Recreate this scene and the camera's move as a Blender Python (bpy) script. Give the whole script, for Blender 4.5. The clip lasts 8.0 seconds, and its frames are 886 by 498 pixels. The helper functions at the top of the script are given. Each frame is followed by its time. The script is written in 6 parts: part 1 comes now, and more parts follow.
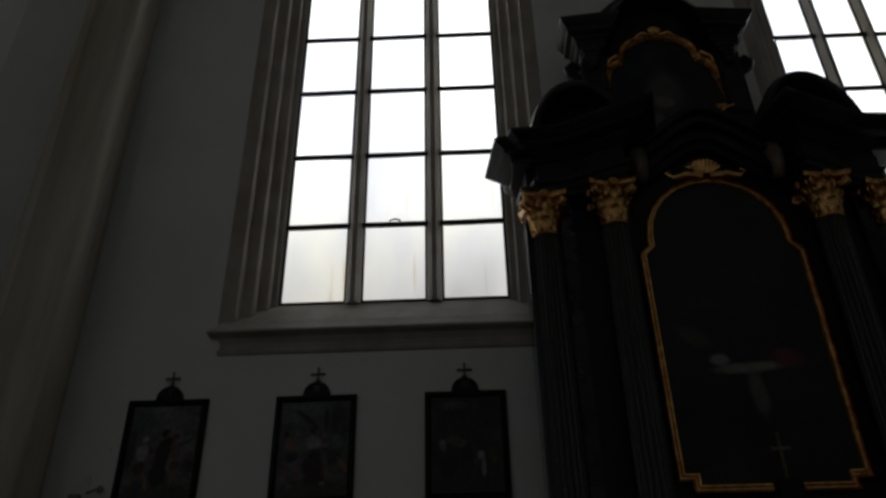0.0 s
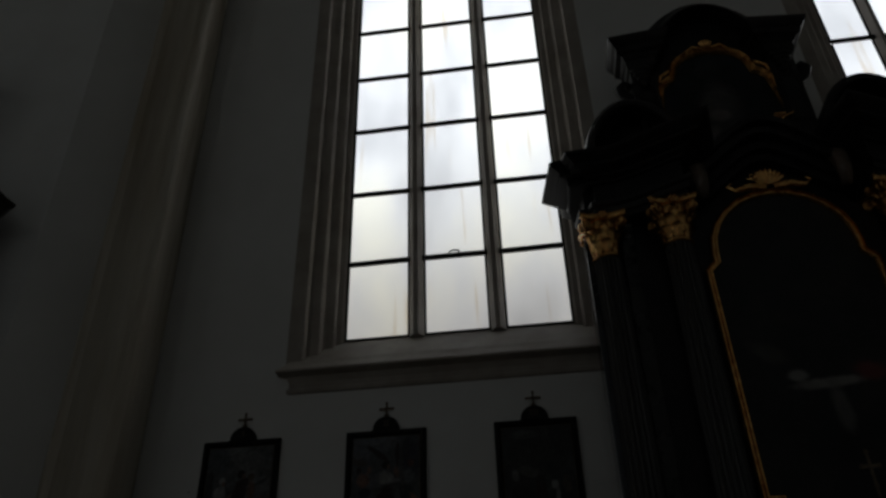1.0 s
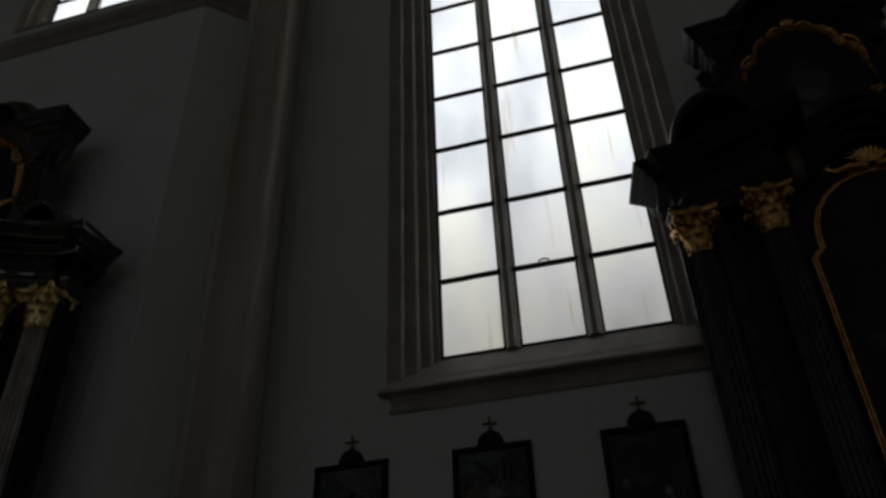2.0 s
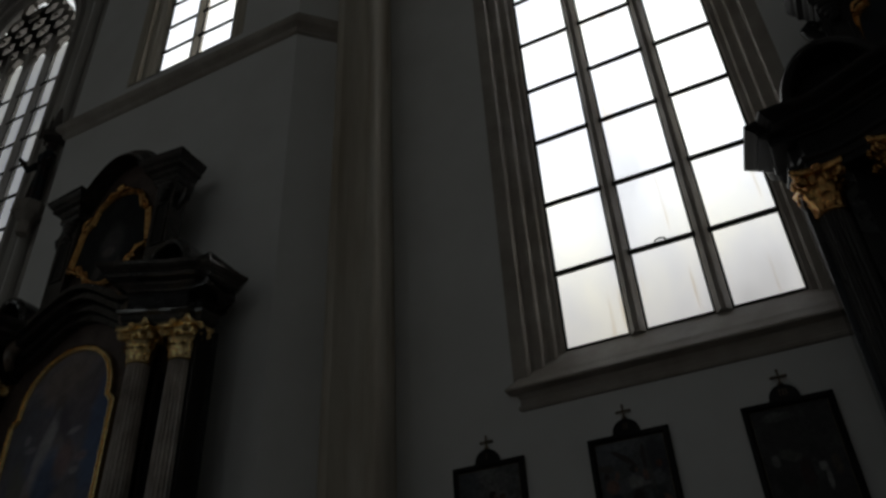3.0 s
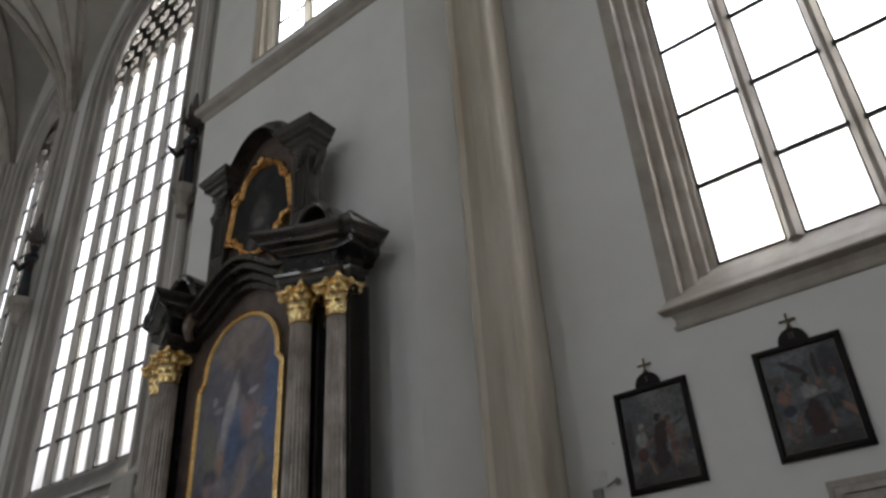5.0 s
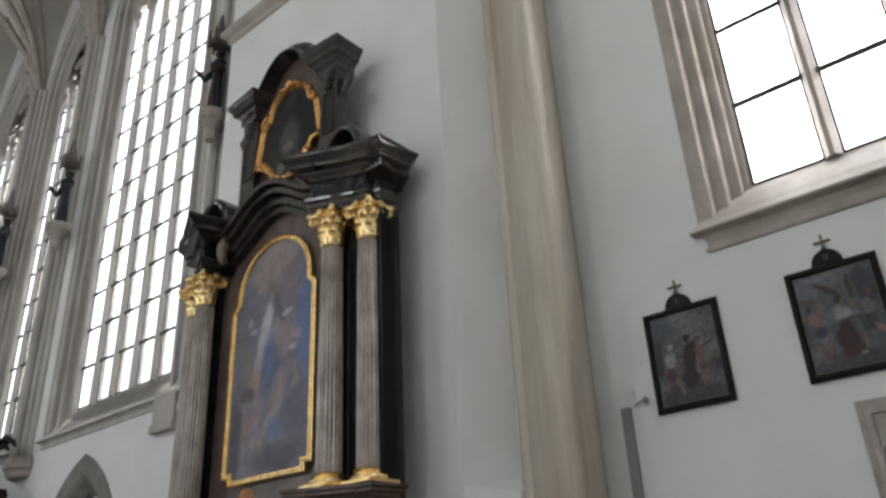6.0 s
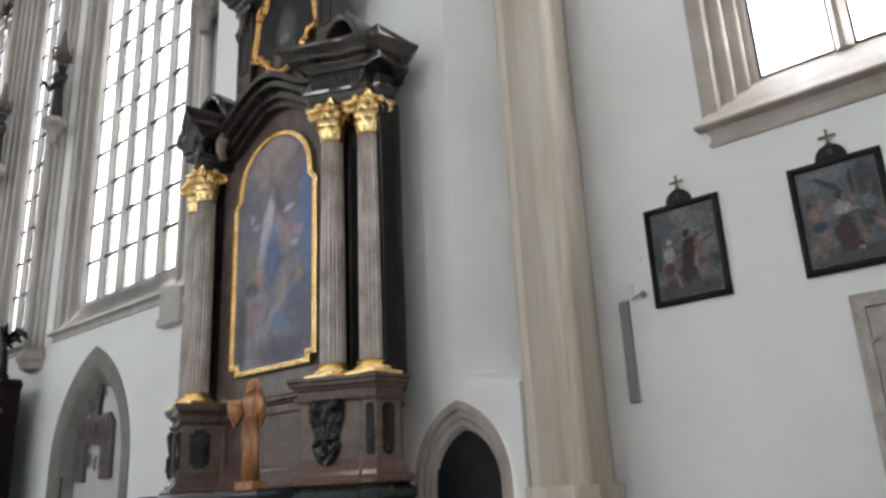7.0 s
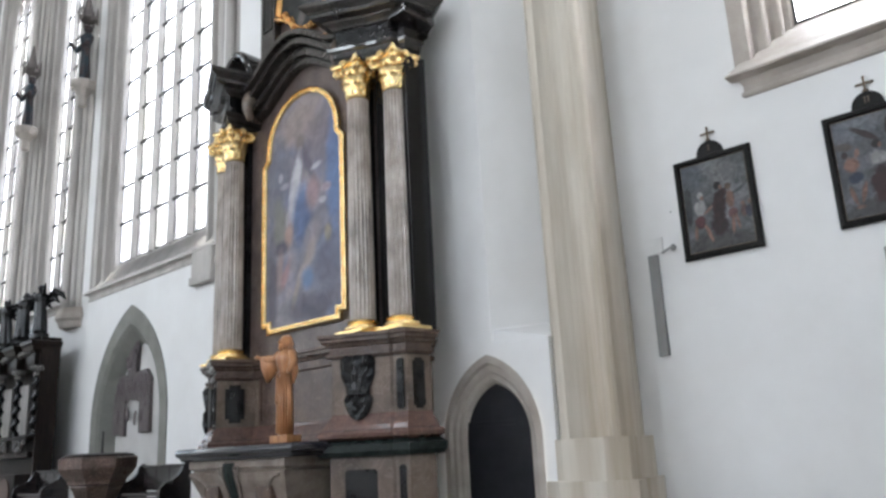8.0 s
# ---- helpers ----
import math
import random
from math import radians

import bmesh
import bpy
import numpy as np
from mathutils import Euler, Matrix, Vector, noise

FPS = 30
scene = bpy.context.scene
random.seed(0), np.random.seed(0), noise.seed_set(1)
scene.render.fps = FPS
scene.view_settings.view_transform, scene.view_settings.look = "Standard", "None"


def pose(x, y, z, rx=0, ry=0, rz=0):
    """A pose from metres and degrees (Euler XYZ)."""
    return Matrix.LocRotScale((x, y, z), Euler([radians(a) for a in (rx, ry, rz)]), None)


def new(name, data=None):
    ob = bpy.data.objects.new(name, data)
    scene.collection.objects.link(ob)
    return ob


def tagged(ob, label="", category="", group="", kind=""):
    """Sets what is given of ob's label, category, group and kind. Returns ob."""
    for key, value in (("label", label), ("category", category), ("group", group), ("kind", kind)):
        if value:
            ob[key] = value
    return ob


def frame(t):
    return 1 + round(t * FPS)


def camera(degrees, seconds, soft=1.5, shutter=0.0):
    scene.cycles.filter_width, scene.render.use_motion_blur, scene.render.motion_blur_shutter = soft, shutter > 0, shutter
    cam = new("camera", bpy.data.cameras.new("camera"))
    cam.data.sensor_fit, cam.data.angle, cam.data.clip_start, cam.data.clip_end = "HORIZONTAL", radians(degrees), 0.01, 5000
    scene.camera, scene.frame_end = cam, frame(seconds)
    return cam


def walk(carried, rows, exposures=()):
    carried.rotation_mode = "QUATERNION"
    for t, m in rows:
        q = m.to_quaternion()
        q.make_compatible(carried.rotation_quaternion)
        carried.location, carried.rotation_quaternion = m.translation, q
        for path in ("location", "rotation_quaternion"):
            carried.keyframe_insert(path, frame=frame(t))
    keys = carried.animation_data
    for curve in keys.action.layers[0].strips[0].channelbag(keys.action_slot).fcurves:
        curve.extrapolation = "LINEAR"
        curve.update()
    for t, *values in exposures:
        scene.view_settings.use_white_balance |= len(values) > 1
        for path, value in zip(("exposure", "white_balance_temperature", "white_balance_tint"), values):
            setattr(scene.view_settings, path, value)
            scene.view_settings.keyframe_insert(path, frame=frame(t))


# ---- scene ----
cam = camera(59.3, 8.0, soft=2.7)
walk(cam, [
    (0, pose(0, 0, 1.2, 121.09, 0.98, 2.30)),
    (0.5, pose(0, 0, 1.2, 122.49, 1.04, 4.68)),
    (1, pose(0, 0, 1.2, 123.39, 1.42, 7.79)),
    (1.5, pose(0, 0, 1.2, 124.15, 1.62, 11.46)),
    (3, pose(0, 0, 1.2, 124.87, 2.68, 26.45)),
    (3.5, pose(0, 0, 1.2, 125.01, 3.19, 31.58)),
    (4, pose(0, 0, 1.2, 124.91, 3.48, 35.05)),
    (4.5, pose(0, 0, 1.2, 123.28, 3.65, 37.20)),
    (6, pose(0, 0, 1.2, 115.32, 2.62, 40.92)),
    (6.5, pose(0, 0, 1.2, 111.95, 2.71, 40.96)),
    (7, pose(0, 0, 1.2, 107.66, 2.67, 41.01)),
    (7.5, pose(0, 0, 1.2, 104.40, 2.77, 41.07)),
    (8, pose(0, 0, 1.2, 104.53, 2.81, 43.18)),
], exposures=[
    (0, -4.65, 6450, 3), (0.5, -5.0, 6450, 3), (1, -5.25, 6450, 3), (1.5, -5.35, 6450, 3), (3, -4.8, 6450, 4), (3.5, -4.0, 6450, 5), (4, -3.15, 6450, 6),
    (4.5, -2.55, 6450, 8), (6, -1.0, 6400, 8), (6.5, -0.8, 6350, 8), (7, -0.47, 6250, 8), (7.5, -0.12, 6100, 8), (8, -0.02, 5950, 8)])

# ---- world, light ----
world = bpy.data.worlds.new("sky")
scene.world = world
world.use_nodes = True
wn = world.node_tree
sky = wn.nodes.new("ShaderNodeTexSky")
sky.sky_type, sky.sun_disc, sky.sun_elevation, sky.sun_rotation = "NISHITA", False, radians(35), radians(200)
wn.links.new(sky.outputs[0], wn.nodes["Background"].inputs[0])
wn.nodes["Background"].inputs[1].default_value = 0.1


def window_light(x, y, z, w, h, turn, power, colour=(0.94, 0.975, 1.0)):
    """Daylight in a window opening: an area lamp w by h, turned about z (0 shines towards -y)."""
    data = bpy.data.lights.new("window_daylight", "AREA")
    data.shape, data.size, data.size_y, data.energy, data.color = "RECTANGLE", w, h, power * w * h, colour
    ob = new("window_daylight", data)
    ob.matrix_world = pose(x, y, z, -90, 0, turn)
    return ob


LV = 14.0
window_light(-0.96, 9.75, 12.2, 3.6, 13.0, 0, LV)
window_light(6.6, 9.75, 12.2, 4.2, 13.0, 0, LV)
window_light(-9.55, 8.8, 17.3, 2.8, 6.6, 0, LV)
for wx, ww in ((-17.35, 4.6), (-23.35, 2.1), (-28.1, 2.5), (-34.0, 2.5)):
    window_light(wx, 9.3, 14.2, ww, 16.4, 0, LV * 0.6)
# windows in the choir's end and in the wall across the nave, out of view
for wy in (5.4, -0.5, -6.5):
    window_light(-38.8, wy, 13.0, 1.5, 12.0, 90, 16.0)
for wx, power in ((-30.0, 34.0), (-22.0, 44.0), (-14.0, 40.0), (-6.0, 54.0), (2.0, 26.0), (10.0, 12.0)):
    window_light(wx, -12.8, 11.5, 1.2, 9.5, 180, power)


# ---- materials ----
def mat(name, base, rough=0.6, metal=0.0, second=None, scale=4.0, fine=60.0, bump=0.15, streak=None, coat=0.0, contrast=(0.35, 0.65), rand=0.0, detail=6.0, stretch=(1, 1, 1), spec=0.5):
    m = bpy.data.materials.new(name)
    m.use_nodes = True
    nt = m.node_tree
    n, l = nt.nodes, nt.links
    b = n["Principled BSDF"]
    b.inputs["Roughness"].default_value, b.inputs["Metallic"].default_value = rough, metal
    b.inputs["Coat Weight"].default_value = coat
    b.inputs["Specular IOR Level"].default_value = spec
    tc = n.new("ShaderNodeTexCoord")
    mp = n.new("ShaderNodeMapping")
    mp.inputs["Scale"].default_value = stretch
    l.new(tc.outputs["Object"], mp.inputs[0])
    big = n.new("ShaderNodeTexNoise")
    big.inputs["Scale"].default_value, big.inputs["Detail"].default_value, big.inputs["Roughness"].default_value = scale, detail, 0.6
    l.new(mp.outputs[0], big.inputs["Vector"])
    ramp = n.new("ShaderNodeValToRGB")
    ramp.color_ramp.elements[0].position, ramp.color_ramp.elements[1].position = contrast
    ramp.color_ramp.elements[0].color = (*base, 1)
    ramp.color_ramp.elements[1].color = (*(second or tuple(c * 0.85 for c in base)), 1)
    l.new(big.outputs[0], ramp.inputs[0])
    col = ramp.outputs[0]
    if streak:
        vein = n.new("ShaderNodeTexNoise")
        vein.inputs["Scale"].default_value, vein.inputs["Detail"].default_value = scale * 1.7, 8
        vein.inputs["Distortion"].default_value = 1.6
        l.new(mp.outputs[0], vein.inputs["Vector"])
        vr = n.new("ShaderNodeValToRGB")
        e = vr.color_ramp.elements
        e[0].position, e[1].position = 0.47, 0.53
        e[0].color, e[1].color = (0, 0, 0, 1), (0, 0, 0, 1)
        mid = e.new(0.5)
        mid.color = (0.4, 0.4, 0.4, 1)
        l.new(vein.outputs[0], vr.inputs[0])
        mix = n.new("ShaderNodeMix")
        mix.data_type = "RGBA"
        l.new(vr.outputs[0], mix.inputs["Factor"])
        l.new(col, mix.inputs[6])
        mix.inputs[7].default_value = (*streak, 1)
        col = mix.outputs[2]
    if rand:
        oi = n.new("ShaderNodeObjectInfo")
        mr = n.new("ShaderNodeMapRange")
        mr.inputs["To Min"].default_value, mr.inputs["To Max"].default_value = 1 - rand, 1 + rand
        l.new(oi.outputs["Random"], mr.inputs["Value"])
        mul = n.new("ShaderNodeMix")
        mul.data_type, mul.blend_type = "RGBA", "MULTIPLY"
        mul.inputs["Factor"].default_value = 1
        l.new(col, mul.inputs[6])
        l.new(mr.outputs[0], mul.inputs[7])
        col = mul.outputs[2]
    l.new(col, b.inputs["Base Color"])
    grain = n.new("ShaderNodeTexNoise")
    grain.inputs["Scale"].default_value, grain.inputs["Detail"].default_value = fine, 4
    l.new(mp.outputs[0], grain.inputs["Vector"])
    bp = n.new("ShaderNodeBump")
    bp.inputs["Strength"].default_value, bp.inputs["Distance"].default_value = bump, 0.02
    l.new(grain.outputs[0], bp.inputs["Height"])
    l.new(bp.outputs[0], b.inputs["Normal"])
    rr = n.new("ShaderNodeMapRange")
    rr.inputs["To Min"].default_value, rr.inputs["To Max"].default_value = rough * 0.75, min(1, rough * 1.25)
    l.new(big.outputs[0], rr.inputs["Value"])
    l.new(rr.outputs[0], b.inputs["Roughness"])
    return m


PLASTER = mat("white_plaster", (0.80, 0.80, 0.79), 0.9, second=(0.74, 0.735, 0.72), scale=0.7, fine=25, bump=0.08)
# vault plaster, a darker grey than the walls
VAULT = mat("grey_vault_plaster", (0.56, 0.54, 0.50), 0.9, second=(0.46, 0.44, 0.40), scale=0.6, fine=25, bump=0.08)
STONE = mat("sandstone", (0.59, 0.55, 0.475), 0.85, second=(0.40, 0.34, 0.255), scale=1.0, fine=30, bump=0.2, stretch=(2.6, 2.6, 0.2), contrast=(0.40, 0.70), detail=9.0)
JAMB = mat("grey_window_stone", (0.42, 0.385, 0.345), 0.85, second=(0.31, 0.275, 0.24), scale=1.6, fine=30, bump=0.15)
CHOIRSTONE = mat("grey_choir_stone", (0.48, 0.46, 0.435), 0.85, second=(0.36, 0.34, 0.315), scale=1.4, fine=30, bump=0.15, stretch=(1.5, 1.5, 0.4))
JAMB_DK = mat("weathered_tracery_stone", (0.34, 0.31, 0.28), 0.85, second=(0.25, 0.225, 0.2), scale=1.6, fine=30, bump=0.15)
GREYSTONE = mat("grey_niche_stone", (0.185, 0.185, 0.165), 0.85, second=(0.14, 0.14, 0.123), scale=2, fine=40, bump=0.2)
MARBLE = mat("dark_brown_marble", (0.04, 0.034, 0.031), 0.1, second=(0.02, 0.018, 0.017), scale=2.2, fine=40, bump=0.012, streak=(0.07, 0.06, 0.054), spec=0.6)
MAUVE = mat("mauve_brown_marble", (0.115, 0.086, 0.076), 0.2, second=(0.07, 0.053, 0.047), scale=2.5, fine=40, bump=0.015, streak=(0.14, 0.11, 0.10))
BROWN = mat("brown_marble", (0.095, 0.062, 0.046), 0.18, second=(0.055, 0.036, 0.029), scale=3, fine=40, bump=0.02, streak=(0.15, 0.105, 0.083))
TAUPE = mat("taupe_marble", (0.14, 0.106, 0.083), 0.13, second=(0.082, 0.06, 0.047), scale=2.2, fine=40, bump=0.03, streak=(0.21, 0.165, 0.135))
RED = mat("red_brown_marble", (0.105, 0.056, 0.043), 0.12, second=(0.07, 0.040, 0.032), scale=6, fine=40, bump=0.03, streak=(0.21, 0.115, 0.09))
COLUMN = mat("grey_brown_column_marble", (0.44, 0.385, 0.34), 0.16, second=(0.22, 0.185, 0.16), scale=4, fine=40, bump=0.04, streak=(0.29, 0.26, 0.24), stretch=(1, 1, 0.5))
BLACK = mat("black_polished_stone", (0.006, 0.006, 0.007), 0.1, second=(0.012, 0.011, 0.011), scale=4, fine=40, bump=0.006, spec=0.3)
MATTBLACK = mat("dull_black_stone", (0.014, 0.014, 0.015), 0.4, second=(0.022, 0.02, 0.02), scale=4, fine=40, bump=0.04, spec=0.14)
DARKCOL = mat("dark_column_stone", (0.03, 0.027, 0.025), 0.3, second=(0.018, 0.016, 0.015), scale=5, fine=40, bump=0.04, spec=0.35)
GREENBLK = mat("dark_green_marble", (0.009, 0.014, 0.013), 0.13, second=(0.02, 0.026, 0.024), scale=6, fine=40, bump=0.02, spec=0.28)
GOLD = mat("gilding", (0.97, 0.78, 0.42), 0.17, 1.0, second=(0.82, 0.56, 0.23), scale=14, fine=34, bump=0.5)
OLDGOLD = mat("worn_gilding", (0.74, 0.47, 0.18), 0.24, 1.0, second=(0.42, 0.19, 0.06), scale=12, fine=30, bump=0.55)
BRASS = mat("dull_worn_brass", (0.20, 0.16, 0.11), 0.55, 1.0, second=(0.11, 0.085, 0.065), scale=12, fine=60, bump=0.3)
WOODFIG = mat("orange_brown_carved_wood", (0.41, 0.195, 0.075), 0.3, second=(0.22, 0.088, 0.03), scale=3, fine=30, bump=0.08, stretch=(4, 4, 0.7))
DARKWOOD = mat("black_brown_wood", (0.006, 0.0048, 0.0044), 0.35, spec=0.12, second=(0.016, 0.011, 0.009), scale=5, fine=60, bump=0.12, stretch=(4, 4, 0.6))
PEWWOOD = mat("dark_polished_pew_wood", (0.009, 0.008, 0.009), 0.22, second=(0.018, 0.014, 0.013), scale=5, fine=60, bump=0.04, stretch=(4, 1, 4), spec=0.35)
FRAME = mat("black_picture_frame", (0.006, 0.0055, 0.005), 0.5, second=(0.010, 0.009, 0.008), scale=8, fine=60, bump=0.12, spec=0.15)
IRON = mat("dark_iron", (0.05, 0.048, 0.045), 0.6, 0.6, scale=9, fine=80)
FONTST = mat("brown_veined_font_stone", (0.085, 0.052, 0.04), 0.3, second=(0.04, 0.026, 0.021), scale=4, fine=40, bump=0.05, streak=(0.29, 0.21, 0.17))
BRONZE = mat("brown_bronze_relief", (0.06, 0.047, 0.047), 0.45, 0.3, second=(0.12, 0.10, 0.10), scale=7, fine=25, bump=0.7, stretch=(1.6, 1.6, 0.5))
FLOOR = mat("worn_stone_floor", (0.26, 0.235, 0.205), 0.5, second=(0.19, 0.17, 0.15), scale=2, fine=40, bump=0.08, rand=0.12)
DARKST = mat("dark_weathered_canopy_stone", (0.12, 0.105, 0.095), 0.85, second=(0.07, 0.06, 0.055), scale=3, fine=40, bump=0.2)
# recess back, greyer than the wall plaster around it
NICHEPLASTER = mat("grey_recess_plaster", (0.52, 0.515, 0.50), 0.9, second=(0.43, 0.425, 0.41), scale=1.2, fine=25, bump=0.08)
RELIEF = mat("weathered_relief_stone", (0.43, 0.40, 0.36), 0.85, second=(0.30, 0.275, 0.245), scale=6, fine=40, bump=0.3)
SLAB = mat("polished_blue_black_slab", (0.014, 0.014, 0.02), 0.06, second=(0.018, 0.018, 0.024), scale=4, fine=40, bump=0.004, spec=0.9)
STRIP = mat("grey_painted_metal", (0.25, 0.25, 0.245), 0.5, second=(0.22, 0.22, 0.21), scale=3, fine=60, bump=0.05)
PAPER = mat("white_card", (0.8, 0.8, 0.78), 0.7, scale=3, bump=0.02)
POLY = mat("painted_statue_wood", (0.03, 0.018, 0.016), 0.5, second=(0.012, 0.022, 0.03), scale=4, fine=40, bump=0.3, contrast=(0.45, 0.55), spec=0.2)
SKIN = mat("carved_pale_paint", (0.42, 0.3, 0.22), 0.6, scale=8)


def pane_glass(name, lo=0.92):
    """Old obscure glass: clear to the daylight behind it, with faint stains and runs; a low lo dims that daylight."""
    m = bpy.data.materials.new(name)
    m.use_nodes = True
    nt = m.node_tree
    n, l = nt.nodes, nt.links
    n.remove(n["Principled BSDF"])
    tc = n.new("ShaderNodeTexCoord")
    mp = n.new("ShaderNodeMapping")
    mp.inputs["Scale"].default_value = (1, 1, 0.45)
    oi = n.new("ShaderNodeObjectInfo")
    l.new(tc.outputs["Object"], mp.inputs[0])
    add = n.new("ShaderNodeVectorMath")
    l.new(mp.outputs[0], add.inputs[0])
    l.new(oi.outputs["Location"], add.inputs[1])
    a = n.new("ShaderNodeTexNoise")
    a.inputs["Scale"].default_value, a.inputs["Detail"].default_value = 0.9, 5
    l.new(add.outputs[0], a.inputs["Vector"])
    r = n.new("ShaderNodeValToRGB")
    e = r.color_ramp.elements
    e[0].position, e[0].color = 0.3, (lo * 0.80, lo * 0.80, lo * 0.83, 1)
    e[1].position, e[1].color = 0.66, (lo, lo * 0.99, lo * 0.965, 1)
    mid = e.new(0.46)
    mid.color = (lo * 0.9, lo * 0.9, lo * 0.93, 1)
    l.new(a.outputs[0], r.inputs[0])
    mp2 = n.new("ShaderNodeMapping")
    mp2.inputs["Scale"].default_value = (9, 1, 0.6)
    l.new(tc.outputs["Object"], mp2.inputs[0])
    add2 = n.new("ShaderNodeVectorMath")
    l.new(mp2.outputs[0], add2.inputs[0])
    l.new(oi.outputs["Location"], add2.inputs[1])
    s = n.new("ShaderNodeTexNoise")
    s.inputs["Scale"].default_value = 1.0
    l.new(add2.outputs[0], s.inputs["Vector"])
    sr = n.new("ShaderNodeValToRGB")
    sr.color_ramp.elements[0].position, sr.color_ramp.elements[0].color = 0.22, (0.9, 0.85, 0.78, 1)
    sr.color_ramp.elements[1].position, sr.color_ramp.elements[1].color = 0.36, (1, 1, 1, 1)
    l.new(s.outputs[0], sr.inputs[0])
    mul = n.new("ShaderNodeMix")
    mul.data_type, mul.blend_type = "RGBA", "MULTIPLY"
    mul.inputs["Factor"].default_value = 1
    l.new(r.outputs[0], mul.inputs[6])
    l.new(sr.outputs[0], mul.inputs[7])
    t = n.new("ShaderNodeBsdfTransparent")
    l.new(mul.outputs[2], t.inputs[0])
    g = n.new("ShaderNodeBsdfGlossy")
    g.inputs["Roughness"].default_value = 0.1
    mx = n.new("ShaderNodeMixShader")
    mx.inputs[0].default_value = 0.04
    l.new(t.outputs[0], mx.inputs[1])
    l.new(g.outputs[0], mx.inputs[2])
    l.new(mx.outputs[0], n["Material Output"].inputs[0])
    return m


PANE = pane_glass("obscure_window_glass")
# choir glass tinted darker so less daylight comes through: dimming held in the colour
DIMPANE = pane_glass("dimmed_window_glass", 0.42)


def canvas(name, dark, mid, light, scale=1.6, seed=0.0, accent=(0.2, 0.22, 0.3), patches=(), spec=0.2):
    """An old oil painting, darkened: soft clouds of tone, and patches (x, z, half width, half height, lean in degrees, colour, strength)."""
    m = bpy.data.materials.new(name)
    m.use_nodes = True
    nt = m.node_tree
    n, l = nt.nodes, nt.links
    b = n["Principled BSDF"]
    b.inputs["Roughness"].default_value = 0.42
    b.inputs["Specular IOR Level"].default_value = spec
    tc = n.new("ShaderNodeTexCoord")
    mp = n.new("ShaderNodeMapping")
    mp.inputs["Location"].default_value = (seed, seed * 1.7, seed * 0.6)
    l.new(tc.outputs["Object"], mp.inputs[0])
    a = n.new("ShaderNodeTexNoise")
    a.inputs["Scale"].default_value, a.inputs["Detail"].default_value, a.inputs["Distortion"].default_value = scale, (7 if scale > 2.5 else 4), 0.7
    l.new(mp.outputs[0], a.inputs["Vector"])
    r = n.new("ShaderNodeValToRGB")
    e = r.color_ramp.elements
    e[0].position, e[0].color = 0.3, (*dark, 1)
    e[1].position, e[1].color = 0.74, (*light, 1)
    m2 = e.new(0.54)
    m2.color = (*mid, 1)
    l.new(a.outputs[0], r.inputs[0])
    c = n.new("ShaderNodeTexNoise")
    c.inputs["Scale"].default_value, c.inputs["Detail"].default_value = scale * 0.8, 4
    l.new(tc.outputs["Object"], c.inputs["Vector"])
    cr = n.new("ShaderNodeValToRGB")
    cr.color_ramp.elements[0].position, cr.color_ramp.elements[1].position = 0.5, 0.62
    l.new(c.outputs[0], cr.inputs[0])
    mx = n.new("ShaderNodeMix")
    mx.data_type = "RGBA"
    l.new(cr.outputs[0], mx.inputs["Factor"])
    l.new(r.outputs[0], mx.inputs[6])
    mx.inputs[7].default_value = (*accent, 1)
    col = mx.outputs[2]
    wob = n.new("ShaderNodeTexNoise")
    wob.inputs["Scale"].default_value, wob.inputs["Detail"].default_value = 11.0 if scale > 2.5 else 2.6, 6
    wob.inputs["Roughness"].default_value = 0.68
    l.new(tc.outputs["Object"], wob.inputs["Vector"])
    for px, pz, rx, rz, lean, pc, amount in patches:
        pm = n.new("ShaderNodeMapping")
        pm.vector_type = "TEXTURE"
        pm.inputs["Location"].default_value = (px, 0, pz)
        pm.inputs["Rotation"].default_value = (0, radians(lean), 0)
        pm.inputs["Scale"].default_value = (rx, 1e4, rz)
        l.new(tc.outputs["Object"], pm.inputs[0])
        ln = n.new("ShaderNodeVectorMath")
        ln.operation = "LENGTH"
        l.new(pm.outputs[0], ln.inputs[0])
        ad = n.new("ShaderNodeMath")
        ad.operation = "ADD"
        l.new(ln.outputs["Value"], ad.inputs[0])
        l.new(wob.outputs[0], ad.inputs[1])
        mr = n.new("ShaderNodeMapRange")
        mr.interpolation_type = "SMOOTHSTEP"
        mr.inputs["From Min"].default_value, mr.inputs["From Max"].default_value = (1.15, 1.6) if scale > 2.5 else (0.95, 1.7)
        mr.inputs["To Min"].default_value, mr.inputs["To Max"].default_value = amount, 0.0
        l.new(ad.outputs[0], mr.inputs["Value"])
        pmix = n.new("ShaderNodeMix")
        pmix.data_type = "RGBA"
        l.new(mr.outputs[0], pmix.inputs["Factor"])
        l.new(col, pmix.inputs[6])
        pmix.inputs[7].default_value = (*pc, 1)
        col = pmix.outputs[2]
    # brush strokes over all of it
    br = n.new("ShaderNodeTexNoise")
    br.inputs["Scale"].default_value, br.inputs["Detail"].default_value, br.inputs["Distortion"].default_value = (13.0 if scale > 2.5 else 4.5), 4, 0.8
    l.new(tc.outputs["Object"], br.inputs["Vector"])
    bv = n.new("ShaderNodeMapRange")
    bv.inputs["From Min"].default_value, bv.inputs["From Max"].default_value = 0.3, 0.7
    bv.inputs["To Min"].default_value, bv.inputs["To Max"].default_value = (0.52, 1.2) if scale > 2.5 else (0.84, 1.2)
    l.new(br.outputs[0], bv.inputs["Value"])
    bm_ = n.new("ShaderNodeMix")
    bm_.data_type, bm_.blend_type = "RGBA", "MULTIPLY"
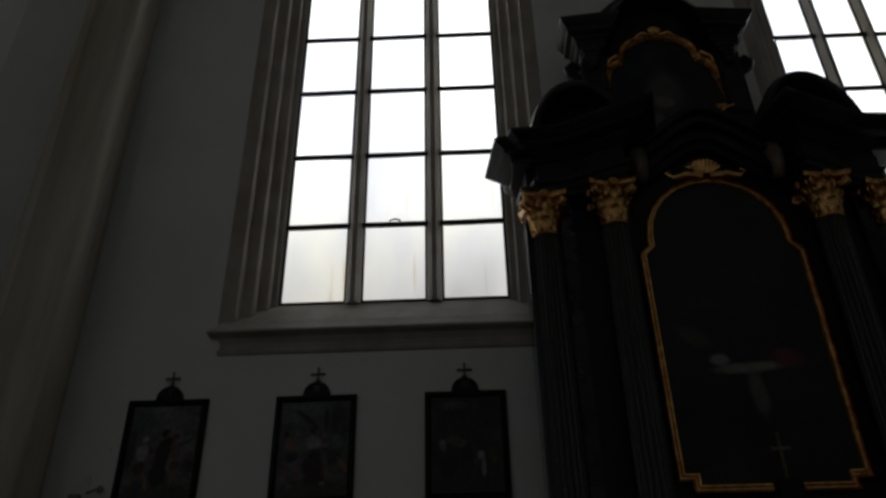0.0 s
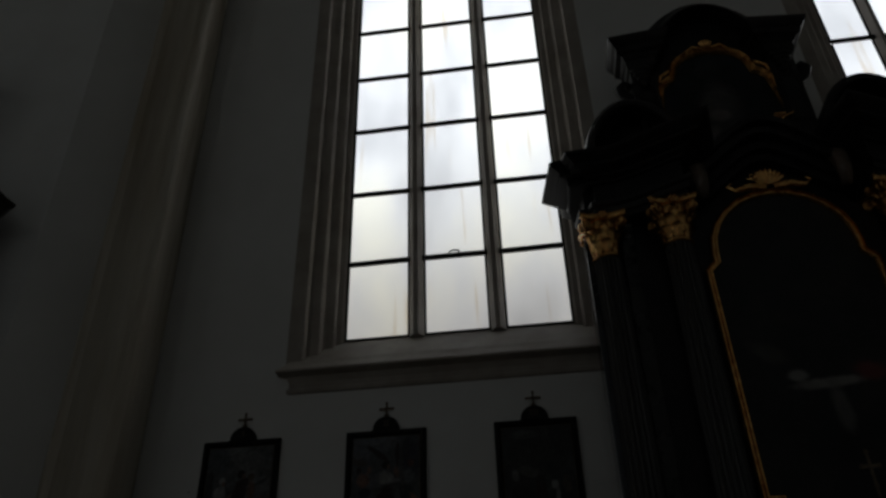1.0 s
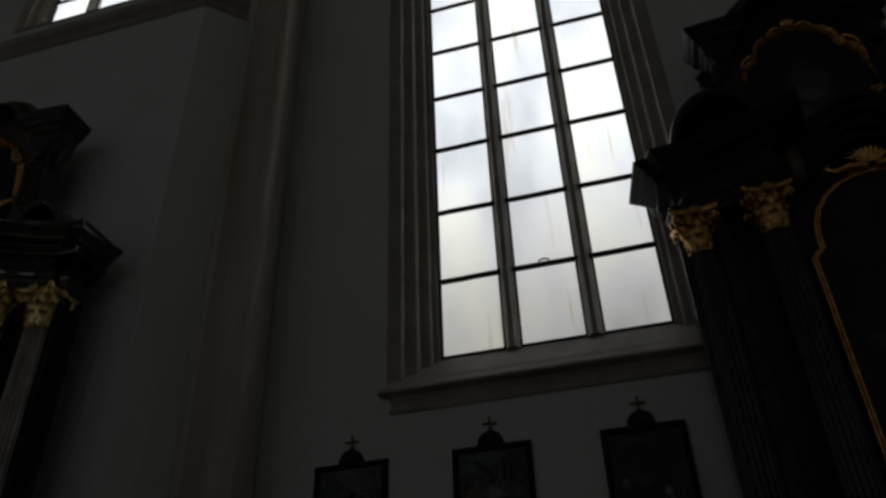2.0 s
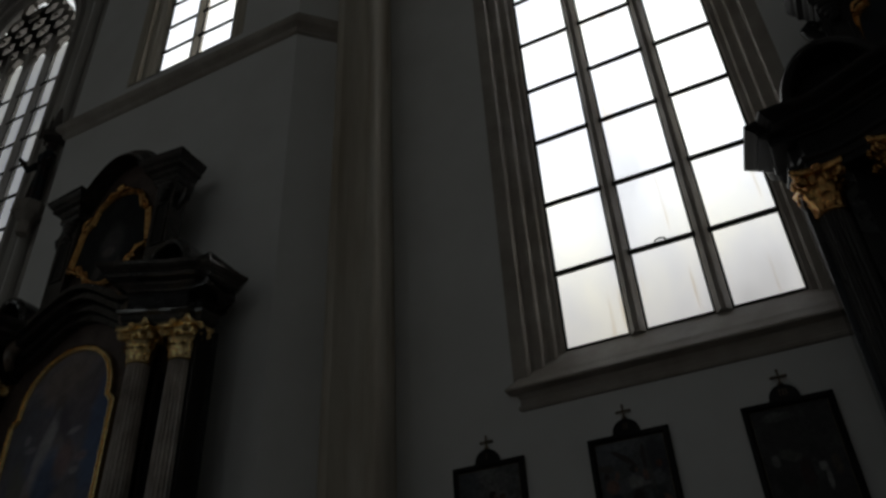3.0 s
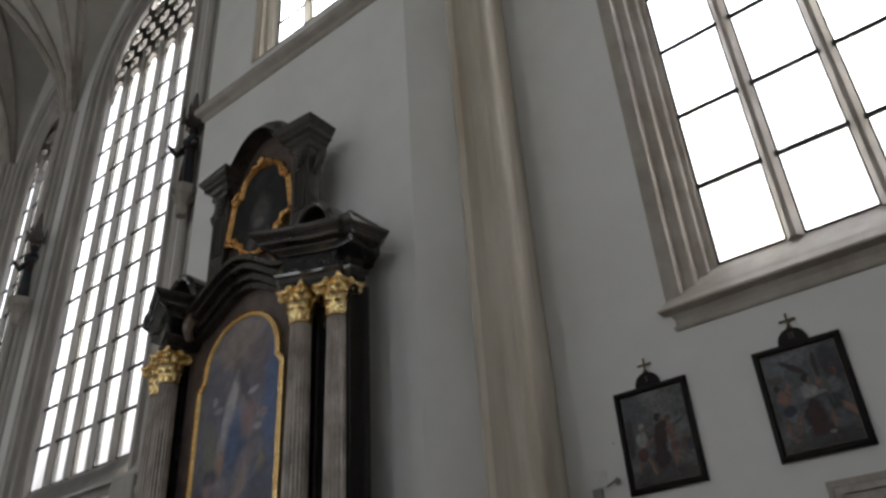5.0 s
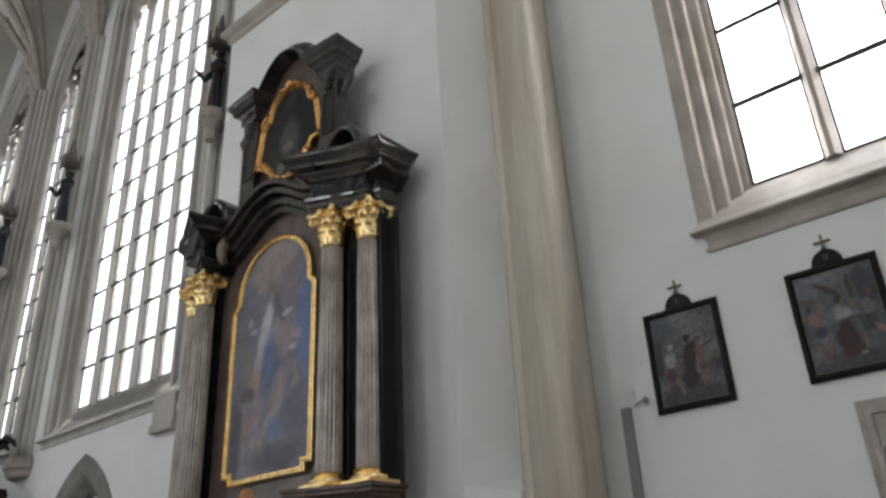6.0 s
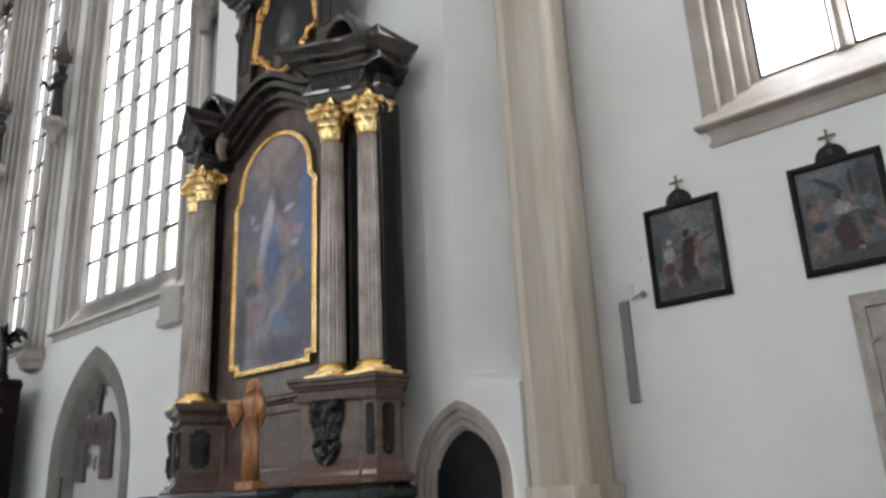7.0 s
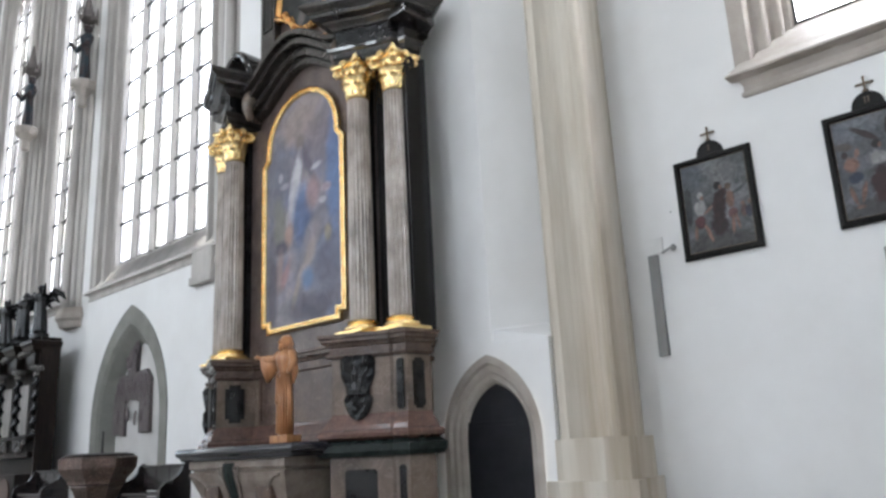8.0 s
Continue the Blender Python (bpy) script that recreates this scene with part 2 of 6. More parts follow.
    bm_.inputs["Factor"].default_value = 1
    l.new(col, bm_.inputs[6])
    l.new(bv.outputs[0], bm_.inputs[7])
    l.new(bm_.outputs[2], b.inputs["Base Color"])
    g = n.new("ShaderNodeTexNoise")
    g.inputs["Scale"].default_value = 90
    bp = n.new("ShaderNodeBump")
    bp.inputs["Strength"].default_value = 0.08
    l.new(g.outputs[0], bp.inputs["Height"])
    l.new(bp.outputs[0], b.inputs["Normal"])
    return m


WH, FL, RD, BL, SK, BR, OC, DM = (0.27, 0.26, 0.26), (0.20, 0.105, 0.068), (0.055, 0.016, 0.017), (0.035, 0.055, 0.13), (0.12, 0.14, 0.165), (0.026, 0.016, 0.012), (0.2, 0.155, 0.105), (0.022, 0.02, 0.02)
CANVAS_A = canvas("altar_painting", (0.105, 0.098, 0.12), (0.175, 0.165, 0.195), (0.25, 0.225, 0.225), 1.6, 2.0, (0.14, 0.145, 0.20), patches=[
    (-0.05, 6.45, 0.66, 0.525, 0, (0.25, 0.205, 0.18), 0.75), (0.5, 6.0, 0.55, 0.525, 0, (0.16, 0.135, 0.15), 0.7), (-0.7, 5.6, 0.362, 0.96, 0, (0.10, 0.105, 0.13), 0.7), (0.8, 5.4, 0.232, 1.08, 0, (0.085, 0.14, 0.27), 0.8),
    (-0.04, 5.85, 0.33, 0.367, 8, (0.10, 0.092, 0.115), 0.7), (-0.06, 6.12, 0.145, 0.168, 0, (0.15, 0.12, 0.11), 0.8), (0.2, 5.6, 0.102, 0.48, -28, (0.10, 0.09, 0.12), 0.7),
    (-0.17, 5.5, 0.145, 0.6, 12, (0.42, 0.41, 0.43), 0.95), (-0.27, 5.1, 0.131, 0.48, 8, (0.32, 0.31, 0.34), 0.85), (-0.02, 5.25, 0.145, 0.24, 20, (0.27, 0.29, 0.37), 0.8), (0.0, 4.85, 0.29, 0.6, 4, (0.065, 0.10, 0.19), 0.9), (0.25, 5.2, 0.189, 0.336, 8, (0.25, 0.17, 0.17), 0.8),
    (0.35, 5.62, 0.16, 0.06, -15, (0.36, 0.35, 0.37), 0.9), (0.6, 5.2, 0.131, 0.084, 0, (0.30, 0.24, 0.25), 0.75), (0.5, 5.02, 0.102, 0.06, 0, (0.36, 0.35, 0.37), 0.8), (-0.58, 5.65, 0.0725, 0.096, 0, (0.30, 0.29, 0.32), 0.75), (-0.47, 5.48, 0.145, 0.06, 0, (0.28, 0.27, 0.3), 0.7),
    (-0.6, 4.85, 0.217, 0.48, 0, (0.15, 0.145, 0.115), 0.75), (-0.36, 4.62, 0.131, 0.24, 6, (0.30, 0.20, 0.16), 0.85), (-0.4, 4.9, 0.058, 0.144, 0, (0.3, 0.28, 0.28), 0.7), (-0.55, 4.45, 0.217, 0.144, 0, (0.045, 0.045, 0.06), 0.85), (-0.62, 4.05, 0.131, 0.42, 10, (0.24, 0.17, 0.15), 0.75), (-0.45, 4.0, 0.102, 0.3, 25, (0.26, 0.15, 0.15), 0.75),
    (0.22, 4.5, 0.217, 0.36, 28, (0.22, 0.19, 0.20), 0.8), (0.2, 4.25, 0.145, 0.264, 28, (0.26, 0.225, 0.20), 0.75), (0.0, 3.95, 0.116, 0.24, 30, (0.28, 0.245, 0.225), 0.75), (-0.2, 3.6, 0.0725, 0.288, 22, (0.25, 0.21, 0.18), 0.75), (0.12, 3.85, 0.174, 0.192, 10, (0.10, 0.16, 0.27), 0.8),
    (0.62, 4.45, 0.102, 0.168, 0, (0.26, 0.22, 0.13), 0.75), (0.6, 4.0, 0.385, 0.525, 0, (0.085, 0.09, 0.125), 0.7), (0.2, 3.4, 0.77, 0.263, 0, (0.06, 0.058, 0.075), 0.7), (-0.8, 3.8, 0.174, 0.84, 0, (0.05, 0.05, 0.065), 0.75)])
CANVAS_B = canvas("upper_painting", (0.010, 0.011, 0.011), (0.02, 0.022, 0.022), (0.045, 0.045, 0.043), 1.8, 5.0, (0.018, 0.022, 0.028), patches=[
    (0.0, 9.1, 0.3, 0.45, 8, (0.08, 0.075, 0.075), 0.8), (-0.05, 8.9, 0.16, 0.12, 0, (0.17, 0.15, 0.14), 0.7), (-0.2, 8.55, 0.12, 0.25, 20, (0.13, 0.115, 0.11), 0.7), (0.2, 8.5, 0.09, 0.25, 0, (0.12, 0.10, 0.095), 0.6)], spec=0.08)
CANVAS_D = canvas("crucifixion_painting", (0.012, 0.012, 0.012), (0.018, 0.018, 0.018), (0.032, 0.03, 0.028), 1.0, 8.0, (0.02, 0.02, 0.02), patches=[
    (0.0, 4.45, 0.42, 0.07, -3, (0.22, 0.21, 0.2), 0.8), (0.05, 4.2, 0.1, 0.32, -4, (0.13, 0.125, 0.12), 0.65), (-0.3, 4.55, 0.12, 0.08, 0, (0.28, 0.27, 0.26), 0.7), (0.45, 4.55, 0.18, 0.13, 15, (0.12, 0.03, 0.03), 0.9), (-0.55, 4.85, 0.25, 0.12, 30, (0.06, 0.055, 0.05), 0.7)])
W2, F2, R2, GY, TN, GN = (0.225, 0.222, 0.219), (0.161, 0.094, 0.071), (0.025, 0.01, 0.01), (0.074, 0.077, 0.077), (0.044, 0.037, 0.033), (0.019, 0.028, 0.027)
STATION = [
    canvas("station_painting_first", (0.046, 0.046, 0.046), (0.116, 0.120, 0.122), (0.172, 0.176, 0.181), 3.0, 1.0, (0.071, 0.074, 0.077), patches=[
        (0.0, 0.14, 0.55, 0.2, 0, (0.041, 0.038, 0.036), 0.85), (-0.3, 1.05, 0.2, 0.2, 10, (0.062, 0.07, 0.08), 0.8), (0.12, 0.98, 0.2, 0.2, 0, (0.131, 0.132, 0.131), 0.7), (-0.36, 0.7, 0.06, 0.3, 0, (0.021, 0.024, 0.024), 0.8),
        (0.22, 0.72, 0.2, 0.02, -25, (0.031, 0.033, 0.035), 0.8), (0.02, 0.56, 0.1, 0.24, 4, R2, 1.0), (0.0, 0.36, 0.13, 0.14, 0, (0.019, 0.009, 0.009), 0.95), (0.05, 0.74, 0.11, 0.07, -35, R2, 1.0), (0.03, 0.86, 0.05, 0.06, 0, (0.01, 0.006, 0.005), 0.95), (0.065, 0.83, 0.025, 0.035, 0, F2, 0.9),
        (-0.22, 0.63, 0.085, 0.11, 8, W2, 0.95), (-0.2, 0.79, 0.045, 0.045, 0, W2, 0.95), (-0.18, 0.75, 0.025, 0.03, 0, F2, 0.9), (-0.12, 0.58, 0.08, 0.022, -35, F2, 0.8), (-0.23, 0.45, 0.08, 0.09, 0, (0.07, 0.023, 0.022), 0.95), (-0.14, 0.3, 0.03, 0.14, -18, F2, 0.95), (-0.3, 0.32, 0.026, 0.11, 6, F2, 0.9),
        (0.17, 0.65, 0.055, 0.13, 0, (0.136, 0.077, 0.057), 0.95), (0.16, 0.82, 0.045, 0.045, 0, (0.072, 0.045, 0.03), 0.95), (0.18, 0.48, 0.07, 0.07, 0, (0.08, 0.033, 0.03), 0.9), (0.17, 0.34, 0.026, 0.13, 5, F2, 0.95), (0.23, 0.36, 0.022, 0.11, -10, F2, 0.8),
        (0.32, 0.48, 0.05, 0.08, 0, (0.072, 0.041, 0.035), 0.9), (0.38, 0.46, 0.05, 0.09, 0, (0.02, 0.025, 0.039), 0.9), (0.31, 0.57, 0.025, 0.03, 0, F2, 0.8), (0.39, 0.57, 0.025, 0.03, 0, F2, 0.7)]),
    canvas("station_painting_second", (0.042, 0.042, 0.043), (0.104, 0.108, 0.113), (0.161, 0.168, 0.181), 3.0, 3.0, (0.067, 0.07, 0.078), patches=[
        (0.0, 0.13, 0.55, 0.18, 0, (0.038, 0.035, 0.032), 0.85), (-0.2, 1.08, 0.3, 0.14, 0, (0.116, 0.126, 0.141), 0.8), (0.3, 0.9, 0.15, 0.28, 0, (0.028, 0.03, 0.04), 0.85), (-0.1, 1.0, 0.19, 0.04, 38, (0.028, 0.019, 0.016), 0.95), (0.14, 0.98, 0.03, 0.17, 0, (0.028, 0.019, 0.016), 0.9), (-0.32, 0.9, 0.12, 0.05, 15, (0.074, 0.054, 0.046), 0.7),
        (0.0, 0.42, 0.13, 0.22, 3, R2, 1.0), (0.02, 0.27, 0.15, 0.08, 0, (0.033, 0.012, 0.011), 0.9), (0.0, 0.7, 0.1, 0.085, 0, W2, 1.0), (0.09, 0.67, 0.09, 0.03, 10, W2, 0.9), (0.0, 0.85, 0.05, 0.055, 0, (0.01, 0.007, 0.005), 0.95), (0.035, 0.83, 0.022, 0.035, 0, F2, 0.9), (0.13, 0.76, 0.035, 0.07, -10, F2, 0.8),
        (-0.27, 0.68, 0.085, 0.1, 0, F2, 1.0), (-0.33, 0.8, 0.04, 0.045, 0, (0.023, 0.016, 0.013), 0.95), (-0.2, 0.8, 0.03, 0.06, 15, F2, 0.8), (-0.25, 0.53, 0.09, 0.07, 0, (0.018, 0.025, 0.042), 1.0), (-0.19, 0.36, 0.03, 0.13, 15, F2, 0.95), (-0.3, 0.33, 0.028, 0.13, -12, F2, 0.9), (-0.25, 0.2, 0.06, 0.025, 0, F2, 0.7),
        (0.27, 0.7, 0.09, 0.1, 0, (0.106, 0.113, 0.116), 0.95), (0.3, 0.86, 0.045, 0.05, 0, (0.11, 0.048, 0.033), 0.95), (0.24, 0.53, 0.09, 0.1, 0, GN, 0.95), (0.36, 0.42, 0.035, 0.13, -38, F2, 0.95), (0.17, 0.35, 0.028, 0.12, 0, F2, 0.9), (0.12, 0.22, 0.04, 0.025, 0, W2, 0.7), (0.2, 0.78, 0.02, 0.3, -3, (0.077, 0.07, 0.062), 0.6)]),
    canvas("station_painting_third", (0.021, 0.02, 0.02), (0.036, 0.036, 0.036), (0.083, 0.083, 0.083), 3.0, 6.0, (0.03, 0.03, 0.03), patches=[
        (0.0, 0.15, 0.5, 0.2, 0, (0.03, 0.028, 0.026), 0.8), (-0.15, 1.1, 0.2, 0.06, 0, (0.096, 0.096, 0.096), 0.7), (0.16, 0.5, 0.05, 0.06, 0, W2, 0.9), (0.19, 0.36, 0.03, 0.13, 0, W2, 0.9), (-0.12, 0.66, 0.14, 0.07, 20, (0.094, 0.087, 0.084), 0.8), (-0.28, 0.62, 0.05, 0.08, 0, W2, 0.5), (0.3, 0.5, 0.05, 0.12, 0, (0.083, 0.061, 0.048), 0.8), (-0.2, 0.4, 0.14, 0.15, 0, (0.017, 0.015, 0.014), 0.8), (0.0, 0.45, 0.08, 0.2, 0, R2, 0.8)])]


def sky_backdrop():
    m = bpy.data.materials.new("overcast_sky")
    m.use_nodes = True
    n, l = m.node_tree.nodes, m.node_tree.links
    n.remove(n["Principled BSDF"])
    tc = n.new("ShaderNodeTexCoord")
    a = n.new("ShaderNodeTexNoise")
    a.inputs["Scale"].default_value, a.inputs["Detail"].default_value = 0.12, 3
    l.new(tc.outputs["Object"], a.inputs["Vector"])
    r = n.new("ShaderNodeValToRGB")
    r.color_ramp.elements[0].color, r.color_ramp.elements[1].color = (0.86, 0.87, 0.91, 1), (1, 0.99, 0.975, 1)
    l.new(a.outputs[0], r.inputs[0])
    e = n.new("ShaderNodeEmission")
    e.inputs[1].default_value = 65.0
    sp = n.new("ShaderNodeSeparateXYZ")
    l.new(tc.outputs["Object"], sp.inputs[0])
    mr = n.new("ShaderNodeMapRange")
    mr.interpolation_type = "SMOOTHSTEP"
    mr.inputs["From Min"].default_value, mr.inputs["From Max"].default_value = 8.0, 14.5
    l.new(sp.outputs["Z"], mr.inputs["Value"])
    mx = n.new("ShaderNodeMix")
    mx.data_type = "RGBA"
    mx.inputs[6].default_value = (0.37, 0.35, 0.33, 1)
    l.new(mr.outputs[0], mx.inputs["Factor"])
    l.new(r.outputs[0], mx.inputs[7])
    l.new(mx.outputs[2], e.inputs[0])
    l.new(e.outputs[0], n["Material Output"].inputs[0])
    m.cycles.emission_sampling = "NONE"
    return m


SKY = sky_backdrop()


# ---- mesh tools ----
def part(name, bm, material, parent=None, label="", smooth=False):
    me = bpy.data.meshes.new(name)
    bmesh.ops.recalc_face_normals(bm, faces=bm.faces[:])
    bm.to_mesh(me)
    bm.free()
    me.materials.append(material)
    if smooth:
        for p in me.polygons:
            p.use_smooth = True
    ob = new(name, me)
    if parent:
        ob.parent = parent
        ob.matrix_parent_inverse = Matrix()
    if label:
        ob["label"] = label
    return ob


def thing(name, label, category, x=0, y=0, z=0, rz=0, group="", kind=""):
    ob = new(name)
    ob.matrix_world = pose(x, y, z, 0, 0, rz)
    ob.empty_display_size = 0.1
    return tagged(ob, label, category, group, kind)


def box(bm, x0, x1, y0, y1, z0, z1, bevel=0.0):
    v = [bm.verts.new((x, y, z)) for x in (x0, x1) for y in (y0, y1) for z in (z0, z1)]
    fs = [bm.faces.new([v[i] for i in q]) for q in ((0, 1, 3, 2), (4, 6, 7, 5), (0, 4, 5, 1), (2, 3, 7, 6), (0, 2, 6, 4), (1, 5, 7, 3))]
    if bevel:
        es = list({e for f in fs for e in f.edges})
        bmesh.ops.bevel(bm, geom=es, offset=bevel, segments=2, affect="EDGES", profile=0.7)
    return bm


def lathe(bm, prof, x=0, y=0, n=24, flutes=0, depth=0.0, sq=None):
    """Turns (r, z) about the upright through x, y; flutes cut hollows between the profile's ends."""
    rings = []
    for i, (r, z) in enumerate(prof):
        ring = []
        for k in range(n):
            a = 2 * math.pi * k / n
            rr = r
            if flutes and 0 < i < len(prof) - 1:
                rr = r - depth * abs(math.sin(a * flutes / 2)) ** 0.6
            ring.append(bm.verts.new((x + rr * math.cos(a), y + rr * math.sin(a), z)))
        rings.append(ring)
    for a, b in zip(rings, rings[1:]):
        for k in range(n):
            bm.faces.new((a[k], a[(k + 1) % n], b[(k + 1) % n], b[k]))
    bm.faces.new(rings[0])
    bm.faces.new(rings[-1])
    return bm


def offset_line(plan, d, closed=False):
    """Shifts an open plan line sideways by d, mitred. Left of the way of travel is positive."""
    out = []
    n = len(plan)
    for i, p in enumerate(plan):
        dirs = []
        if i > 0 or closed:
            q = plan[i - 1]
            dirs.append(Vector((p[0] - q[0], p[1] - q[1])).normalized())
        if i < n - 1 or closed:
            q = plan[(i + 1) % n]
            dirs.append(Vector((q[0] - p[0], q[1] - p[1])).normalized())
        ns = [Vector((-v.y, v.x)) for v in dirs]
        m = sum(ns, Vector((0, 0)))
        m = m.normalized()
        k = 1 / max(0.4, m.dot(ns[0]))
        out.append((p[0] + m.x * d * k, p[1] + m.y * d * k))
    return out


def moulding(bm, plan, prof, back=None):
    """A solid course over an open plan line: prof is (out, z) from the bottom up; back closes it along y = back."""
    rings = []
    for d, z in prof:
        line = offset_line(plan, d)
        if back is not None:
            line[0], line[-1] = (line[0][0], back), (line[-1][0], back)
        rings.append([bm.verts.new((x, y, z)) for x, y in line])
    for a, b in zip(rings, rings[1:]):
        for k in range(len(a) - 1):
            bm.faces.new((a[k], a[k + 1], b[k + 1], b[k]))
        bm.faces.new((a[-1], a[0], b[0], b[-1]))
    for r in (rings[0], rings[-1]):
        bmesh.ops.triangle_fill(bm, use_beauty=True, edges=[e for e in {e for v in r for e in v.link_edges} if e.verts[0] in r and e.verts[1] in r])
    return bm


def sweep(bm, path, prof, normal=(0, -1, 0), closed=True):
    """Carries a profile (side, out) along a path in an upright plane; out runs along the normal."""
    nrm = Vector(normal)
    n = len(path)
    rings = []
    for i, p in enumerate(path):
        p = Vector(p)
        a = Vector(path[i - 1]) if (i or closed) else None
        b = Vector(path[(i + 1) % n]) if (i < n - 1 or closed) else None
        t = [(p - a).normalized()] if a is not None else []
        t += [(b - p).normalized()] if b is not None else []
        ss = [v.cross(nrm).normalized() for v in t]
        m = sum(ss, Vector()).normalized()
        k = 1 / max(0.45, m.dot(ss[0]))
        rings.append([bm.verts.new(p + m * s * k + nrm * o) for s, o in prof])
    m = len(prof)
    for i in range(n if closed else n - 1):
        a, b = rings[i], rings[(i + 1) % n]
        for k in range(m):
            bm.faces.new((a[k], a[(k + 1) % m], b[(k + 1) % m], b[k]))
    if not closed:
        bm.faces.new(rings[0])
        bm.faces.new(rings[-1])
    return bm


def plate(bm, outline, y0, y1):
    """An upright plate: outline of (x, z), from y0 (front) to y1 (back)."""
    f = [bm.verts.new((x, y0, z)) for x, z in outline]
    b = [bm.verts.new((x, y1, z)) for x, z in outline]
    n = len(f)
    for k in range(n):
        bm.faces.new((f[k], f[(k + 1) % n], b[(k + 1) % n], b[k]))
    for r in (f, b):
        es = [e for e in {e for v in r for e in v.link_edges} if e.verts[0] in r and e.verts[1] in r]
        bmesh.ops.triangle_fill(bm, use_beauty=True, edges=es)
    return bm


def blob(bm, c, r, rough=0.0, n=8, seed=0):
    """A rounded lump with radii r, its surface uneven."""
    rings = []
    top, bot = bm.verts.new((c[0], c[1], c[2] + r[2])), bm.verts.new((c[0], c[1], c[2] - r[2]))
    for i in range(1, n // 2 + 1):
        ph = math.pi * i / (n // 2 + 1)
        ring = []
        for k in range(n):
            a = 2 * math.pi * k / n
            s = 1 + rough * noise.noise(Vector((math.cos(a) * 2 + seed, math.sin(a) * 2, ph * 2)))
            ring.append(bm.verts.new((c[0] + r[0] * s * math.sin(ph) * math.cos(a), c[1] + r[1] * s * math.sin(ph) * math.sin(a), c[2] + r[2] * s * math.cos(ph))))
        rings.append(ring)
    for k in range(n):
        bm.faces.new((top, rings[0][k], rings[0][(k + 1) % n]))
        bm.faces.new((bot, rings[-1][(k + 1) % n], rings[-1][k]))
    for a, b in zip(rings, rings[1:]):
        for k in range(n):
            bm.faces.new((a[k], b[k], b[(k + 1) % n], a[(k + 1) % n]))
    return bm


def tube(bm, path, r, n=8):
    """A round bar along a path; r is one radius or one for each point."""
    rs = r if isinstance(r, (list, tuple)) else [r] * len(path)
    rings = []
    for i, p in enumerate(path):
        p = Vector(p)
        t = (Vector(path[min(i + 1, len(path) - 1)]) - Vector(path[max(i - 1, 0)])).normalized()
        u = t.cross(Vector((0.31, 0.87, 0.37))).normalized()
        w = t.cross(u)
        rings.append([bm.verts.new(p + (u * math.cos(2 * math.pi * k / n) + w * math.sin(2 * math.pi * k / n)) * rs[i]) for k in range(n)])
    for a, b in zip(rings, rings[1:]):
        for k in range(n):
            bm.faces.new((a[k], a[(k + 1) % n], b[(k + 1) % n], b[k]))
    bm.faces.new(rings[0])
    bm.faces.new(rings[-1])
    return bm


def arch(cx, h, z0, zs, rise, n=9):
    """The outline of a pointed opening, from its lower left round to its lower right, as (x, z)."""
    # each side is an arc whose centre lies on the springing line
    c = (rise * rise - h * h) / (2 * h)
    R = c + h
    top = math.atan2(rise, c)
    left = [(cx + c - R * math.cos(top * i / n), zs + R * math.sin(top * i / n)) for i in range(n + 1)]
    return [(cx - h, z0)] + left + [(2 * cx - x, z) for x, z in left[-2::-1]] + [(cx + h, z0)]


def wall_mesh(bm, x0, x1, yf, yb, z0, z1, holes):
    """A wall along x with pointed holes (cx, half, sill, spring, rise) right through it."""
    holes = sorted(holes)
    for y in (yf, yb):
        def quad(a, b, c, d):
            bm.faces.new([bm.verts.new((p[0], y, p[1])) for p in (a, b, c, d)])
        x = x0
        for cx, h, sill, zs, rise in holes:
            quad((x, z0), (cx - h, z0), (cx - h, z1), (x, z1))
            if sill > z0:
                quad((cx - h, z0), (cx + h, z0), (cx + h, sill), (cx - h, sill))
            o = arch(cx, h, sill, zs, rise)[1:-1]
            for a, b in zip(o, o[1:]):
                quad(a, b, (b[0], z1), (a[0], z1))
            x = cx + h
        quad((x, z0), (x1, z0), (x1, z1), (x, z1))
    for cx, h, sill, zs, rise in holes:
        o = arch(cx, h, sill, zs, rise)
        for a, b in zip(o, o[1:] + o[:1]):
            bm.faces.new([bm.verts.new(p) for p in ((a[0], yf, a[1]), (b[0], yf, b[1]), (b[0], yb, b[1]), (a[0], yb, a[1]))])
    for xe in (x0, x1):
        bm.faces.new([bm.verts.new(p) for p in ((xe, yf, z0), (xe, yb, z0), (xe, yb, z1), (xe, yf, z1))])
    bm.faces.new([bm.verts.new(p) for p in ((x0, yf, z1), (x1, yf, z1), (x1, yb, z1), (x0, yb, z1))])
    bmesh.ops.remove_doubles(bm, verts=bm.verts[:], dist=0.0005)
    return bm


